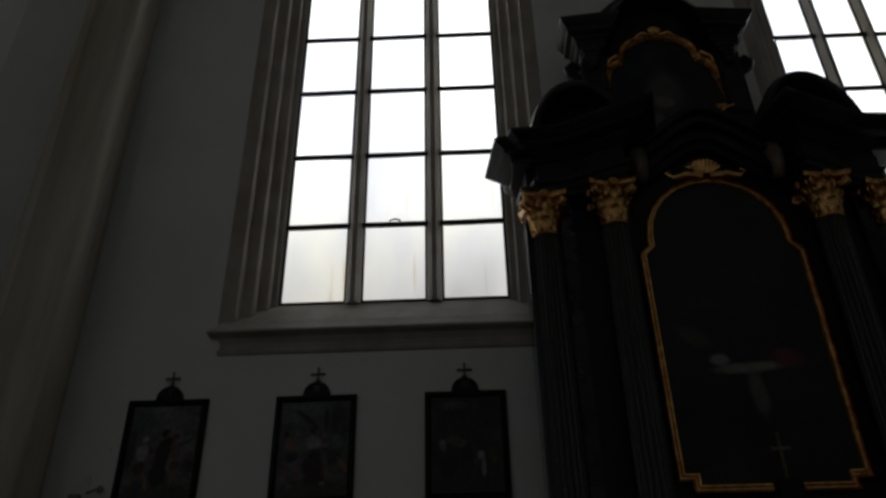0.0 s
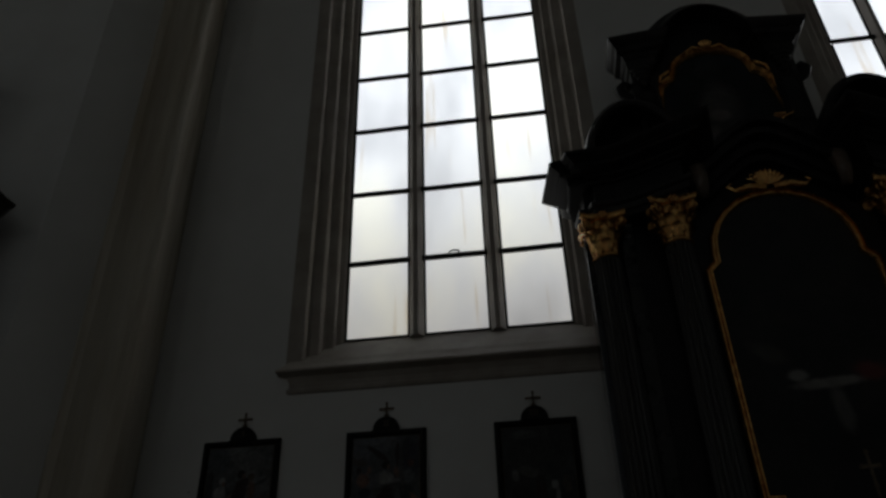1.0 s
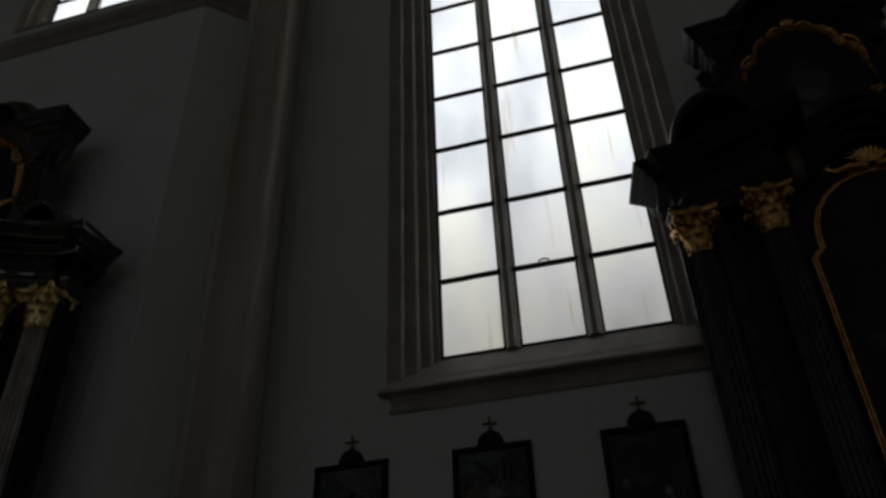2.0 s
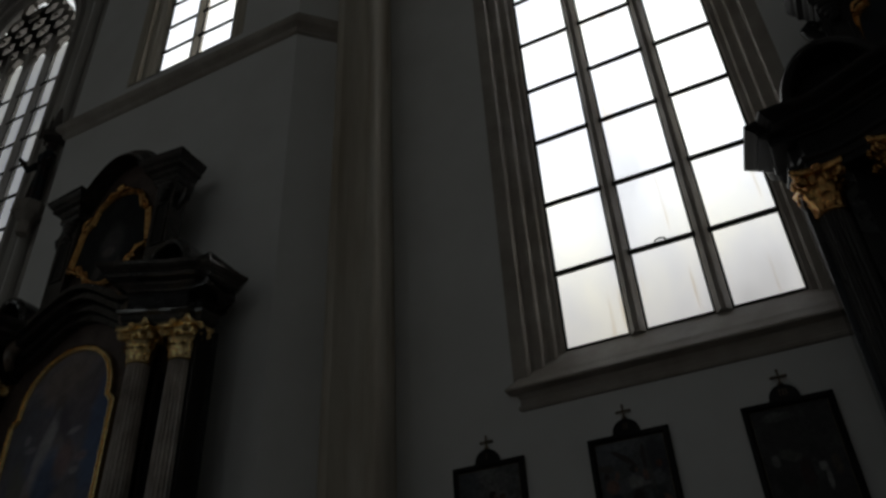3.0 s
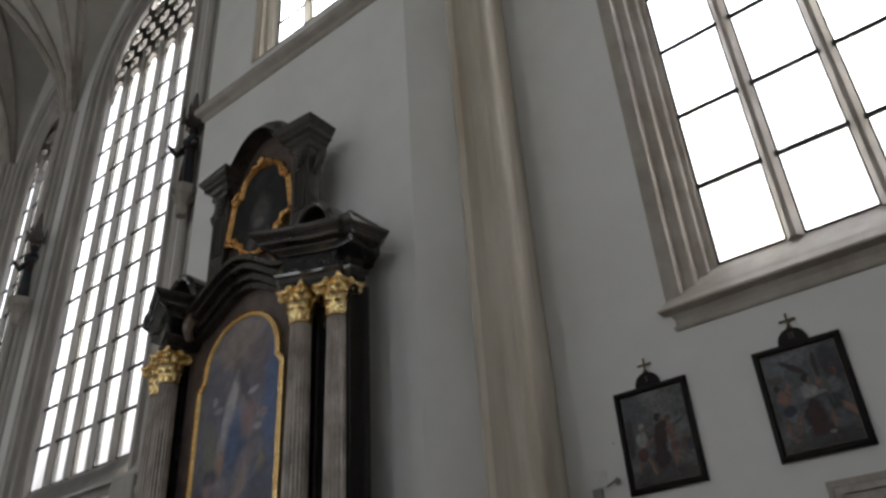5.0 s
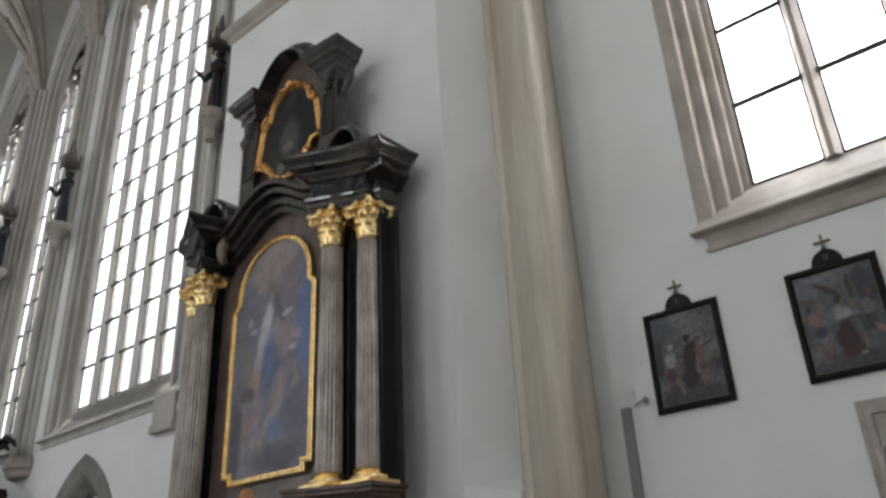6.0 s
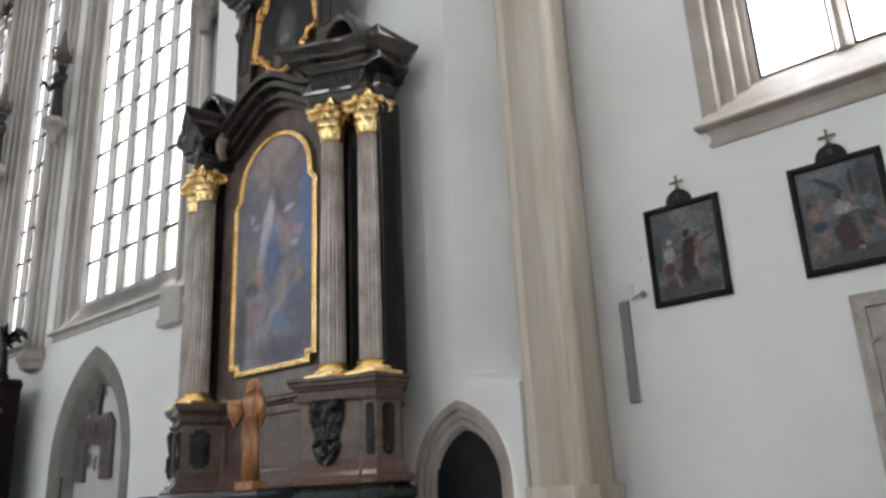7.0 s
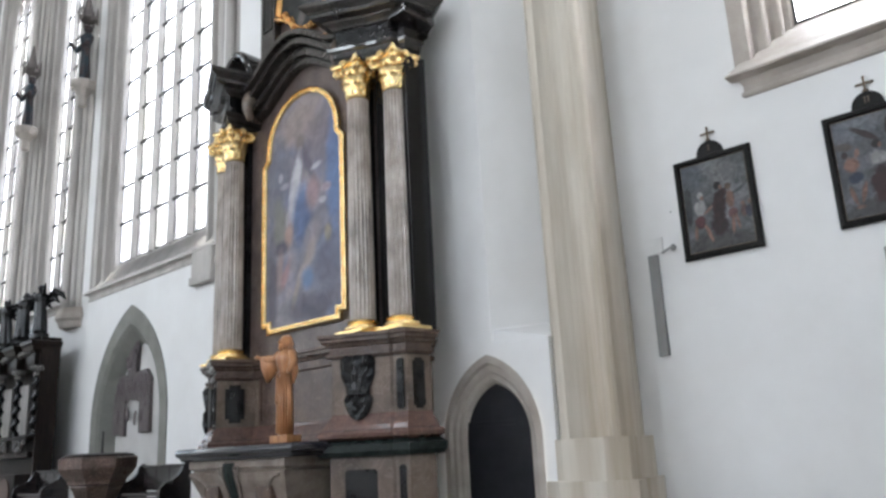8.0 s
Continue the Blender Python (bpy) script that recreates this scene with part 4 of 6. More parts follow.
def altar(name, label, xc, yw, ui, uo, phalf, canvas_main, stone, die, shaft, seed, lift=0.0, shift=0.0, p0=0.9, p1=1.32, over=1.0, flat=0.72, barrel=(1.72, 7.62, 0.42, 0.66)):
    """A tall retable: u runs along the wall, y = -v in front of it."""
    root = thing(name, label, "altar", xc, yw, 0)
    rnd = random.Random(seed)
    a, b = ui - 0.45, ui + 0.36
    o = uo + 0.30
    half = [(o - 0.62, 0.0), (o - 0.56, -0.30), (o - 0.03, -0.64), (o - 0.10, -1.04), (b + 0.19, -1.07), (b + 0.16, -1.11), (a + 0.22, -1.48), (a + 0.02, -0.92)]
    plan = mirror(half)
    # order: left end first, so that outward is to the right of travel
    def course(pname, prof, material, grow=0.0, lbl="", pl=None):
        bm = bmesh.new()
        moulding(bm, pl or plan, [(-(d + grow), z) for d, z in prof], back=0.0)
        return part(pname, bm, material, root, lbl)
    # pedestal
    course("lower_base", [(0.10, 0.0), (0.10, 0.28), (0.04, 0.34), (0.0, 0.36), (0.0, 1.16)], die)
    course("band", [(0.0, 1.16), (0.10, 1.18), (0.14, 1.24), (0.14, 1.32), (0.08, 1.37), (0.05, 1.38)], GREENBLK, lbl="polished dark green marble band")
    course("torus", [(0.05, 1.38), (0.11, 1.41), (0.12, 1.46), (0.10, 1.50), (0.07, 1.51), (0.055, 1.56), (0.025, 1.62), (0.0, 1.66), (-0.02, 1.71)], RED, lbl="polished red-brown marble moulding")
    ped = course("pedestal", [(-0.02, 1.71), (-0.02, 2.42)], die)
    course("pedestal_cornice", [(-0.02, 2.42), (0.015, 2.43), (0.035, 2.46), (0.035, 2.49), (0.0, 2.50), (0.0, 2.57), (0.03, 2.585), (0.045, 2.62), (0.085, 2.64), (0.085, 2.68), (0.11, 2.695), (0.11, 2.735), (0.05, 2.75)], BROWN)
    # dark panels in the pedestal faces
    def panel(u0, u1, v, z0, z1, cut=0.07):
        bm = bmesh.new()
        pts = [(u0 + cut, z0), (u1 - cut, z0), (u1 - cut, z0 + cut * 0.5), (u1, z0 + cut), (u1, z1 - cut), (u1 - cut, z1 - cut * 0.5), (u1 - cut, z1), (u0 + cut, z1), (u0 + cut, z1 - cut * 0.5), (u0, z1 - cut), (u0, z0 + cut), (u0 + cut, z0 + cut * 0.5)]
        plate(bm, pts, -v - 0.006, -v + 0.02)
        part("dark_panel", bm, BLACK, root, "polished black stone panel")
        bm = bmesh.new()
        sweep(bm, [(x, -v, z) for x, z in [(u0 - .04, z0 - .04), (u1 + .04, z0 - .04), (u1 + .04, z1 + .04), (u0 - .04, z1 + .04)]], [(-0.012, 0), (-0.012, 0.014), (0.012, 0.014), (0.012, 0)])
        part("panel_bead", bm, die, root)
    def side_panel(p0, p1, inset, z0, z1, cut=0.035):
        """A dark panel on the pedestal face that runs from p0 to p1 in plan."""
        p0, p1 = Vector(p0), Vector(p1)
        t = (p1 - p0).normalized()
        n = Vector((t.y, -t.x))
        if n.y > 0:
            n = -n
        L = (p1 - p0).length
        u0, u1 = inset, L - inset
        pts = [(u0 + cut, z0), (u1 - cut, z0), (u1 - cut, z0 + cut), (u1, z0 + cut), (u1, z1 - cut), (u1 - cut, z1 - cut), (u1 - cut, z1), (u0 + cut, z1), (u0 + cut, z1 - cut), (u0, z1 - cut), (u0, z0 + cut), (u0 + cut, z0 + cut)]
        bm = bmesh.new()
        rings = [[bm.verts.new((*(p0 + t * u + n * d), z)) for u, z in pts] for d in (0.006, -0.03)]
        for k in range(len(pts)):
            bm.faces.new((rings[0][k], rings[0][(k + 1) % len(pts)], rings[1][(k + 1) % len(pts)], rings[1][k]))
        bmesh.ops.triangle_fill(bm, use_beauty=True, edges=[e for e in {e for v in rings[0] for e in v.link_edges} if e.verts[0] in rings[0] and e.verts[1] in rings[0]])
        part("dark_panel", bm, BLACK, root, "polished black stone panel")
    for s in (-1, 1):
        thin = ((s * (b + 0.19), -1.07), (s * (o - 0.10), -1.04))
        flank = ((s * (o - 0.11), -1.04), (s * (o - 0.05), -0.64))
        face = ((s * (a + 0.22), -1.48), (s * (b + 0.16), -1.11))
        inner = ((s * (a + 0.02), -0.92), (s * (a + 0.22), -1.48))
        for z0, z1 in ((1.74, 2.38), (0.48, 1.06)):
            side_panel(*thin, 0.05, z0, z1, 0.02)
            side_panel(*flank, 0.11, z0, z1)
            side_panel(*inner, 0.15, z0 + 0.03, z1 - 0.03, 0.06 if z0 > 1 else 0.02)
        side_panel(*face, 0.2, 0.5, 1.02, 0.02)
        if s < 0:
            side_panel(*face, 0.2, 1.78, 2.34, 0.06)
        # carved black mask on the face of the right-hand block
        if s > 0:
            bm = bmesh.new()
            f0, f1 = Vector(face[0]), Vector(face[1])
            along = (f1 - f0).normalized()
            outward = Vector((-along.y, along.x))
            if outward.y > 0:
                outward = -outward
            mid = (f0 + f1) / 2 - along * 0.02
            N, M = 26, 40
            grid = []
            for q in range(M + 1):
                f = q / M
                z = 2.45 - 0.82 * f
                # scrolled ears above, a mask in the middle, a leaf tip below
                w = 0.24 * float(np.interp(f, (0, 0.12, 0.32, 0.5, 0.6, 0.68, 0.78, 0.88, 0.95, 1), (0.95, 1.02, 0.98, 0.70, 0.68, 0.86, 0.76, 0.62, 0.46, 0.2)))
                row = []
                for k in range(N + 1):
                    t = -1 + 2 * k / N
                    dome = max(0, 1 - t * t) ** 0.5
                    brow = 0.05 * math.exp(-((f - 0.60) / 0.04) ** 2) * dome
                    nose = 0.06 * math.exp(-(t / 0.16) ** 2) * math.exp(-((f - 0.7) / 0.07) ** 2)
                    eyes = -0.035 * math.exp(-((abs(t) - 0.32) / 0.13) ** 2) * math.exp(-((f - 0.66) / 0.03) ** 2)
                    scroll = 0.055 * math.exp(-((abs(t) - 0.66) / 0.2) ** 2) * math.exp(-((f - 0.1) / 0.08) ** 2)
                    leaf = 0.02 * math.cos(t * 10) * max(0, 0.55 - f) * 2 * dome
                    rel = 0.05 * dome + brow + nose + eyes + scroll + leaf + 0.03 * noise.noise(Vector((t * 4.2, f * 13, 1.3)))
                    p = mid + along * (w * t) + outward * max(0.004, rel)
                    row.append(bm.verts.new((p.x, p.y, z)))
                grid.append(row)
            for q in range(M):
                for k in range(N):
                    bm.faces.new((grid[q][k], grid[q][k + 1], grid[q + 1][k + 1], grid[q + 1][k]))
            part("carved_cartouche", bm, BLACK, root, "carved black scrolled ornament", smooth=True)
        else:
            bm = bmesh.new()
            pth = [(s * (o - 0.02) - 0.04 * math.sin(k * 1.1), -0.98, 2.42 - 0.075 * k) for k in range(11)]
            tube(bm, pth, [0.05 + 0.03 * abs(math.sin(k * 1.3)) for k in range(11)], 8)
            part("flank_carving", bm, BLACK, root, smooth=True)
        # sunk panel between the blocks
    bm = bmesh.new()
    sweep(bm, [(x, -0.90, z) for x, z in [(-a + 0.15, 1.75), (a - 0.15, 1.75), (a - 0.15, 2.4), (-a + 0.15, 2.4)]], [(-0.03, 0), (-0.03, 0.03), (0.03, 0.03), (0.03, 0)])
    part("panel_frame", bm, BROWN, root)
    # brown panel plate, darker because the shade between the blocks is in its colour
    bm = bmesh.new()
    box(bm, -a + 0.18, a - 0.18, -0.912, -0.88, 1.78, 2.37)
    part("shaded_sunk_panel", bm, BROWN, root, "brown sunk marble panel with painted shade")
    # back of the retable
    bm = bmesh.new()
    oo = uo + 0.22
    plate(bm, [(-oo, 2.75), (oo, 2.75), (oo, 6.75), (a + 0.1, 6.75), (a * 0.85, 7.35), (a * 0.4, 7.62), (0, 7.7), (-a * 0.4, 7.62), (-a * 0.85, 7.35), (-a - 0.1, 6.75), (-oo, 6.75)], -0.80, -0.5)
    part("back", bm, MAUVE if seed == 1 else stone, root)
    bm = bmesh.new()
    box(bm, -oo + 0.6, oo - 0.6, -0.52, 0.0, 2.75, 7.0)
    part("back_core", bm, stone, root)
    for s in (-1, 1):
        for (u, v, w) in ((uo + 0.11, 0.82, 0.26), (uo - 0.27, 0.86, 0.16), (ui - 0.05, 0.84, 0.16)):
            bm = bmesh.new()
            box(bm, s * u - w / 2, s * u + w / 2, -v - 0.06, -0.48, 2.752, 6.74, 0.01)
            part("pilaster", bm, BLACK, root, "polished black pilaster")
    # columns
    def column(u, v):
        bm = bmesh.new()
        r = 0.178
        prof = [(r * 1.02, 2.93)] + [(r * (1.0 - 0.13 * (k / 12.0) ** 1.7), 2.95 + 3.23 * k / 12.0) for k in range(13)] + [(r * 0.9, 6.2)]
        lathe(bm, prof, u, -v, 80, 20, 0.016)
        col = part("column_shaft", bm, shaft, root, "fluted grey-brown marble column" if seed == 1 else "fluted dark column")
        bm = bmesh.new()
        box(bm, u - 0.27, u + 0.27, -v - 0.27, -v + 0.27, 2.752, 2.80, 0.008)
        lathe(bm, [(0.25, 2.80), (0.262, 2.82), (0.25, 2.85), (0.21, 2.86), (0.2, 2.88), (0.215, 2.9), (0.225, 2.915), (0.2, 2.94), (0.18, 2.95)], u, -v, 28)
        part("column_base", bm, GOLD, col, "gilded column base", smooth=False)
        # leafy gilded capital: two rows of curling leaves, corner volutes, flowers and a hollow-sided abacus
        bm = bmesh.new()
        lathe(bm, [(0.160, 6.17), (0.178, 6.19), (0.178, 6.205), (0.158, 6.22), (0.152, 6.3), (0.156, 6.42), (0.175, 6.54), (0.205, 6.63)], u, -v, 24)
        def leaf(ang, r0, z, hgt, wid, curl):
            ca, sa = math.cos(ang), math.sin(ang)
            rows = []
            for q in range(6):
                t = q / 5
                out = r0 + curl * t ** 2.6
                zz = z + hgt * (math.sin(t * 1.9) / math.sin(1.57))
                w = wid * (0.75 + 0.6 * math.sin(t * 2.6)) * (1 - 0.55 * t ** 3)
                row = []
                for k in range(5):
                    e = -1 + k / 2
                    rr = out + 0.016 * (1 - abs(e)) - 0.010 * e * e + (0.008 if k % 2 else 0.0)
                    row.append(bm.verts.new((u + rr * ca - e * w * sa, -v + rr * sa + e * w * ca, zz)))
                rows.append(row)
            for x0, x1 in zip(rows, rows[1:]):
                for k in range(4):
                    bm.faces.new((x0[k], x0[k + 1], x1[k + 1], x1[k]))
        for k in range(8):
            leaf(2 * math.pi * k / 8, 0.16, 6.215, 0.17, 0.055, 0.06)
            leaf(2 * math.pi * (k + 0.5) / 8, 0.162, 6.28, 0.22, 0.055, 0.085)
        for k in range(4):
            ang = math.pi / 4 + k * math.pi / 2
            ca, sa = math.cos(ang), math.sin(ang)
            for q_ in (-1, 1):
                spiral = []
                for q in range(14):
                    t = q / 13
                    rad = 0.062 * (1 - 0.82 * t)
                    th = math.pi * 0.55 - t * 3.7 * math.pi
                    rr = 0.232 + rad * math.cos(th)
                    spiral.append((u + rr * ca - q_ * 0.022 * sa, -v + rr * sa + q_ * 0.022 * ca, 6.60 + rad * math.sin(th)))
                tube(bm, spiral, [0.019 - 0.009 * q / 13 for q in range(14)], 6)
            tube(bm, [(u + 0.15 * ca, -v + 0.15 * sa, 6.44), (u + 0.18 * ca, -v + 0.18 * sa, 6.54), (u + 0.225 * ca, -v + 0.225 * sa, 6.655)], [0.018, 0.024, 0.02], 6)
            ang2 = k * math.pi / 2
            c2, s2 = math.cos(ang2), math.sin(ang2)
            for q in range(6):
                a3 = q * math.pi / 3
                blob(bm, (u + 0.222 * c2 - 0.034 * math.cos(a3) * s2, -v + 0.222 * s2 + 0.034 * math.cos(a3) * c2, 6.69 + 0.034 * math.sin(a3)), (0.024, 0.024, 0.024), 0.1, 6, q)
            blob(bm, (u + 0.235 * c2, -v + 0.235 * s2, 6.69), (0.02, 0.02, 0.02), 0, 6, k)
            for q_ in (-1, 1):
                tube(bm, [(u + (0.165) * math.cos(ang2 + q_ * 0.15), -v + 0.165 * math.sin(ang2 + q_ * 0.15), 6.46), (u + 0.195 * math.cos(ang2 + q_ * 0.3), -v + 0.195 * math.sin(ang2 + q_ * 0.3), 6.56), (u + 0.21 * math.cos(ang2 + q_ * 0.2), -v + 0.21 * math.sin(ang2 + q_ * 0.2), 6.60), (u + 0.20 * math.cos(ang2 + q_ * 0.1), -v + 0.20 * math.sin(ang2 + q_ * 0.1), 6.57)], [0.016, 0.018, 0.016, 0.01], 6)
        ab = []
        for k in range(4):
            for t in (-0.92, -0.6, -0.25, 0.25, 0.6, 0.92):
                ang = math.pi / 2 * k
                rr = 0.185 + 0.06 * t * t
                ab.append((rr * math.cos(ang) - t * 0.235 * math.sin(ang), rr * math.sin(ang) + t * 0.235 * math.cos(ang)))
        prev = None
        for zz, g in ((6.665, 0.94), (6.685, 1.0), (6.70, 0.98), (6.735, 1.04)):
            ring = [bm.verts.new((u + x * g, -v + y * g, zz)) for x, y in ab]
            if prev:
                for k in range(len(ab)):
                    bm.faces.new((prev[k], prev[(k + 1) % len(ab)], ring[(k + 1) % len(ab)], ring[k]))
            else:
                bm.faces.new(ring)
            prev = ring
        bm.faces.new(prev)
        for vv in bm.verts:
            g = 1 + 0.2 * max(0.0, min(1.0, (vv.co.z - 6.28) / 0.35))
            vv.co.x, vv.co.y = u + (vv.co.x - u) * g, -v + (vv.co.y + v) * g
        part("capital", bm, GOLD if seed == 1 else OLDGOLD, col, "gilded leafy capital", smooth=True)
    for s in (-1, 1):
        column(s * ui, 1.08)
        column(s * uo, 0.88)
    # entablature: two blocks over the columns
    for s in (-1, 1):
        hb = [(o - 0.62, 0.0), (o - 0.56, -0.30), (o - 0.16, -0.50), (o - 0.06, -0.56), (o - 0.10, -0.84), (o - 0.20, -0.86), (o - 0.24, -0.98), (b + 0.22, -1.00), (b + 0.06, -1.05), (b - 0.10, -1.12), (b - 0.26, -1.21), (a + 0.24, -1.36), (a + 0.20, -1.2), (a + 0.20, 0.0)]
        if seed != 1:
            hb[:3] = [(o - 0.30, 0.0), (o - 0.26, -0.30), (o - 0.12, -0.52)]
        line = hb if s < 0 else [(-u, v) for u, v in hb][::-1]
        line = [(-u, v) for u, v in line]
        def blk(pname, prof, material, lbl=""):
            bm = bmesh.new()
            moulding(bm, line, [(d, z) for d, z in prof], back=0.0)
            part(pname, bm, material, root, lbl)
        kf = min(range(len(line)), key=lambda i: line[i][1])
        sg = 1 if offset_line(line, 0.02)[kf][1] < line[kf][1] else -1
        blk("architrave", [(sg * d, z) for d, z in ((-0.02, 6.735), (-0.02, 6.82), (0.01, 6.82), (0.01, 6.90), (0.05, 6.93), (0.06, 6.97))], stone)
        blk("frieze", [(sg * d, z) for d, z in ((-0.03, 6.97), (-0.03, 7.28))], BLACK if seed == 1 else stone)
        blk("cornice", [(sg * d * (over if d > 0.1 else 1), 7.28 + (z - 7.28) * flat) for d, z in ((-0.03, 7.28), (0.01, 7.29), (0.02, 7.33), (0.06, 7.37), (0.09, 7.40), (0.10, 7.44), (0.20, 7.47), (0.22, 7.48), (0.22, 7.56), (0.24, 7.575), (0.25, 7.60), (0.285, 7.63), (0.32, 7.68), (0.33, 7.72), (0.33, 7.76), (0.1, 7.79))], stone)
        # scroll console under the inner end
        bm = bmesh.new()
        path = [(s * (a + 0.02), -1.0 - 0.12 * math.sin(t * 2.8), 7.35 - 0.5 * t) for t in [q / 8 for q in range(9)]]
        tube(bm, path, [0.13 - 0.06 * q / 8 for q in range(9)], 10)
        part("scroll_console", bm, TAUPE, root, smooth=True)
        # broken pediment: a hollow barrel standing on the cornice, its rim moulded
        bm = bmesh.new()
        uc, zc, ru, rz_ = barrel
        hoop = [(s * uc + ru * math.cos(math.pi * q / 18), 0.0, zc + rz_ * math.sin(math.pi * q / 18)) for q in range(19)]
        sweep(bm, hoop, [(-0.06, 0.55), (-0.06, 1.02), (-0.045, 1.06), (0.0, 1.08), (0.05, 1.06), (0.07, 1.01), (0.07, 0.55)], closed=False)
        part("pediment_barrel", bm, stone, root)
        bm = bmesh.new()
        plate(bm, [(u, z) for u, _, z in hoop] + [(s * uc - ru, zc - 0.25), (s * uc + ru, zc - 0.25)], -0.68, -0.56)
        part("pediment_field", bm, stone, root)
        # low stepped block on the outer corner
        bm = bmesh.new()
        u0, u1 = sorted((s * (uo - 0.02), s * (uo + 0.36)))
        box(bm, u0, u1, -1.0, -0.35, 7.28, 7.84, 0.03)
        part("corner_block", bm, stone, root)
    # arched middle of the entablature
    def arc_path(z0, z1, w):
        pts = []
        for k in range(25):
            t = -1 + 2 * k / 24
            pts.append((w * t, z0 + (z1 - z0) * (0.5 + 0.5 * math.cos(math.pi * t)) ** 0.85))
        return pts
    for dz, out, th in ((0.0, 0.16, 0.07), (0.14, 0.24, 0.08), (0.29, 0.36, 0.07), (0.42, 0.44, 0.06)):
        bm = bmesh.new()
        sweep(bm, [(x, -0.78, z + dz) for x, z in arc_path(6.95, 7.5, a + 0.12)], [(-th, 0), (-th, out * 0.85), (-th * 0.3, out), (th, out), (th, 0)], closed=False)
        part("arched_cornice", bm, stone, root)
    # painting and gilded frame
    ph = phalf
    def frame_path(h, zb, zs_, zt, ear=0.12, notch=0.15):
        pts = [(-h + notch, zb), (h - notch, zb), (h - notch, zb + notch * 0.8), (h, zb + notch * 0.8), (h, zs_), (h - ear, zs_ + 0.12), (h - ear, zs_ + 0.24)]
        n = 12
        for k in range(1, n):
            an = math.pi * k / n
            pts.append(((h - ear) * math.cos(an), zs_ + 0.24 + (zt - zs_ - 0.24) * math.sin(an)))
        pts += [(-h + ear, zs_ + 0.24), (-h + ear, zs_ + 0.12), (-h, zs_), (-h, zb + notch * 0.8), (-h + notch, zb + notch * 0.8)]
        return pts
    fp = frame_path(ph, 3.14, 5.92, 6.98)
    bm = bmesh.new()
    plate(bm, fp, -0.86, -0.80)
    pic = part("altarpiece_painting", bm, canvas_main, root, "darkened oil painting with soft blue and brown patches")
    bm = bmesh.new()
    fr = [(-0.055, 0.0), (-0.055, 0.045), (-0.04, 0.075), (-0.02, 0.075), (-0.01, 0.045), (0.01, 0.045), (0.02, 0.08), (0.04, 0.065), (0.048, 0.0)]
    sweep(bm, [(x, -0.83, z) for x, z in fp], fr)
    part("painting_frame", bm, GOLD if seed == 1 else OLDGOLD, pic, "gilded moulded painting frame")
    if seed != 1:
        bm = bmesh.new()
        for k in range(9):
            an = math.pi * (0.14 + 0.72 * k / 8)
            tube(bm, [(0.05 * math.cos(an), -0.92, 7.05), (0.2 * math.cos(an), -0.95, 7.05 + 0.2 * math.sin(an)), (0.27 * math.cos(an), -0.93, 7.05 + 0.27 * math.sin(an))], [0.035, 0.03, 0.012], 6)
        for s in (-1, 1):
            tube(bm, [(s * 0.05, -0.92, 7.02), (s * 0.25, -0.95, 7.03), (s * 0.42, -0.93, 7.0), (s * 0.5, -0.93, 7.06), (s * 0.44, -0.93, 7.1)], [0.05, 0.05, 0.035, 0.03, 0.02], 6)
        part("frame_crest", bm, OLDGOLD, pic, "gilded shell crest")
    # upper storey, set a little apart from the lower one
    before = set(root.children)
    shape = [(p1 + 0.14, 7.72), (p1 + 0.06, 7.98), (p1 - 0.06, 8.3), (p1 - 0.1, 8.8), (p1 - 0.1, 9.3), (p1 - 0.03, 9.8), (0.92, 10.1), (0.84, 10.4), (0.6, 10.68), (0.3, 10.83), (0, 10.88)]
    shape = shape + [(-u, z) for u, z in shape[-2::-1]]
    bm = bmesh.new()
    plate(bm, shape, -0.64, -0.42)
    part("upper_back", bm, MAUVE if seed == 1 else stone, root)
    bm = bmesh.new()
    box(bm, -0.62, 0.62, -0.43, 0.0, 7.7, 10.4)
    part("upper_core", bm, stone, root)
    raw = [(-0.2, 8.27), (0.0, 8.22), (0.2, 8.27), (0.42, 8.42), (0.5, 8.58), (0.6, 8.62), (0.66, 8.74), (0.88, 8.74), (0.86, 8.86), (0.75, 9.5), (0.66, 9.62), (0.58, 9.66), (0.54, 9.78)]
    arcp = [(0.54 * math.cos(math.pi * k / 10), 9.78 + 0.36 * math.sin(math.pi * k / 10)) for k in range(1, 10)]
    fp2 = raw + arcp + [(-x, z) for x, z in raw[:2:-1]]
    bm = bmesh.new()
    plate(bm, fp2, -0.70, -0.64)
    small = part("upper_painting", bm, CANVAS_B, root, "small dark oil painting")
    bm = bmesh.new()
    sweep(bm, [(x, -0.67, z) for x, z in fp2], [(-0.075, 0.0), (-0.075, 0.05), (-0.05, 0.095), (-0.01, 0.065), (0.02, 0.1), (0.055, 0.07), (0.065, 0.0)])
    part("upper_frame", bm, OLDGOLD, small, "worn gilded scrolled frame")
    # leafy crest and corner curls of the gilded frame
    bm = bmesh.new()
    for k in range(5):
        an = math.pi * (0.2 + 0.6 * k / 4)
        tube(bm, [(0.03 * math.cos(an), -0.76, 10.14), (0.1 * math.cos(an), -0.79, 10.16 + 0.1 * math.sin(an)), (0.13 * math.cos(an), -0.77, 10.16 + 0.15 * math.sin(an))], [0.03, 0.03, 0.012], 6)
    part("frame_crest", bm, OLDGOLD, small, "gilded leafy crest", smooth=True)
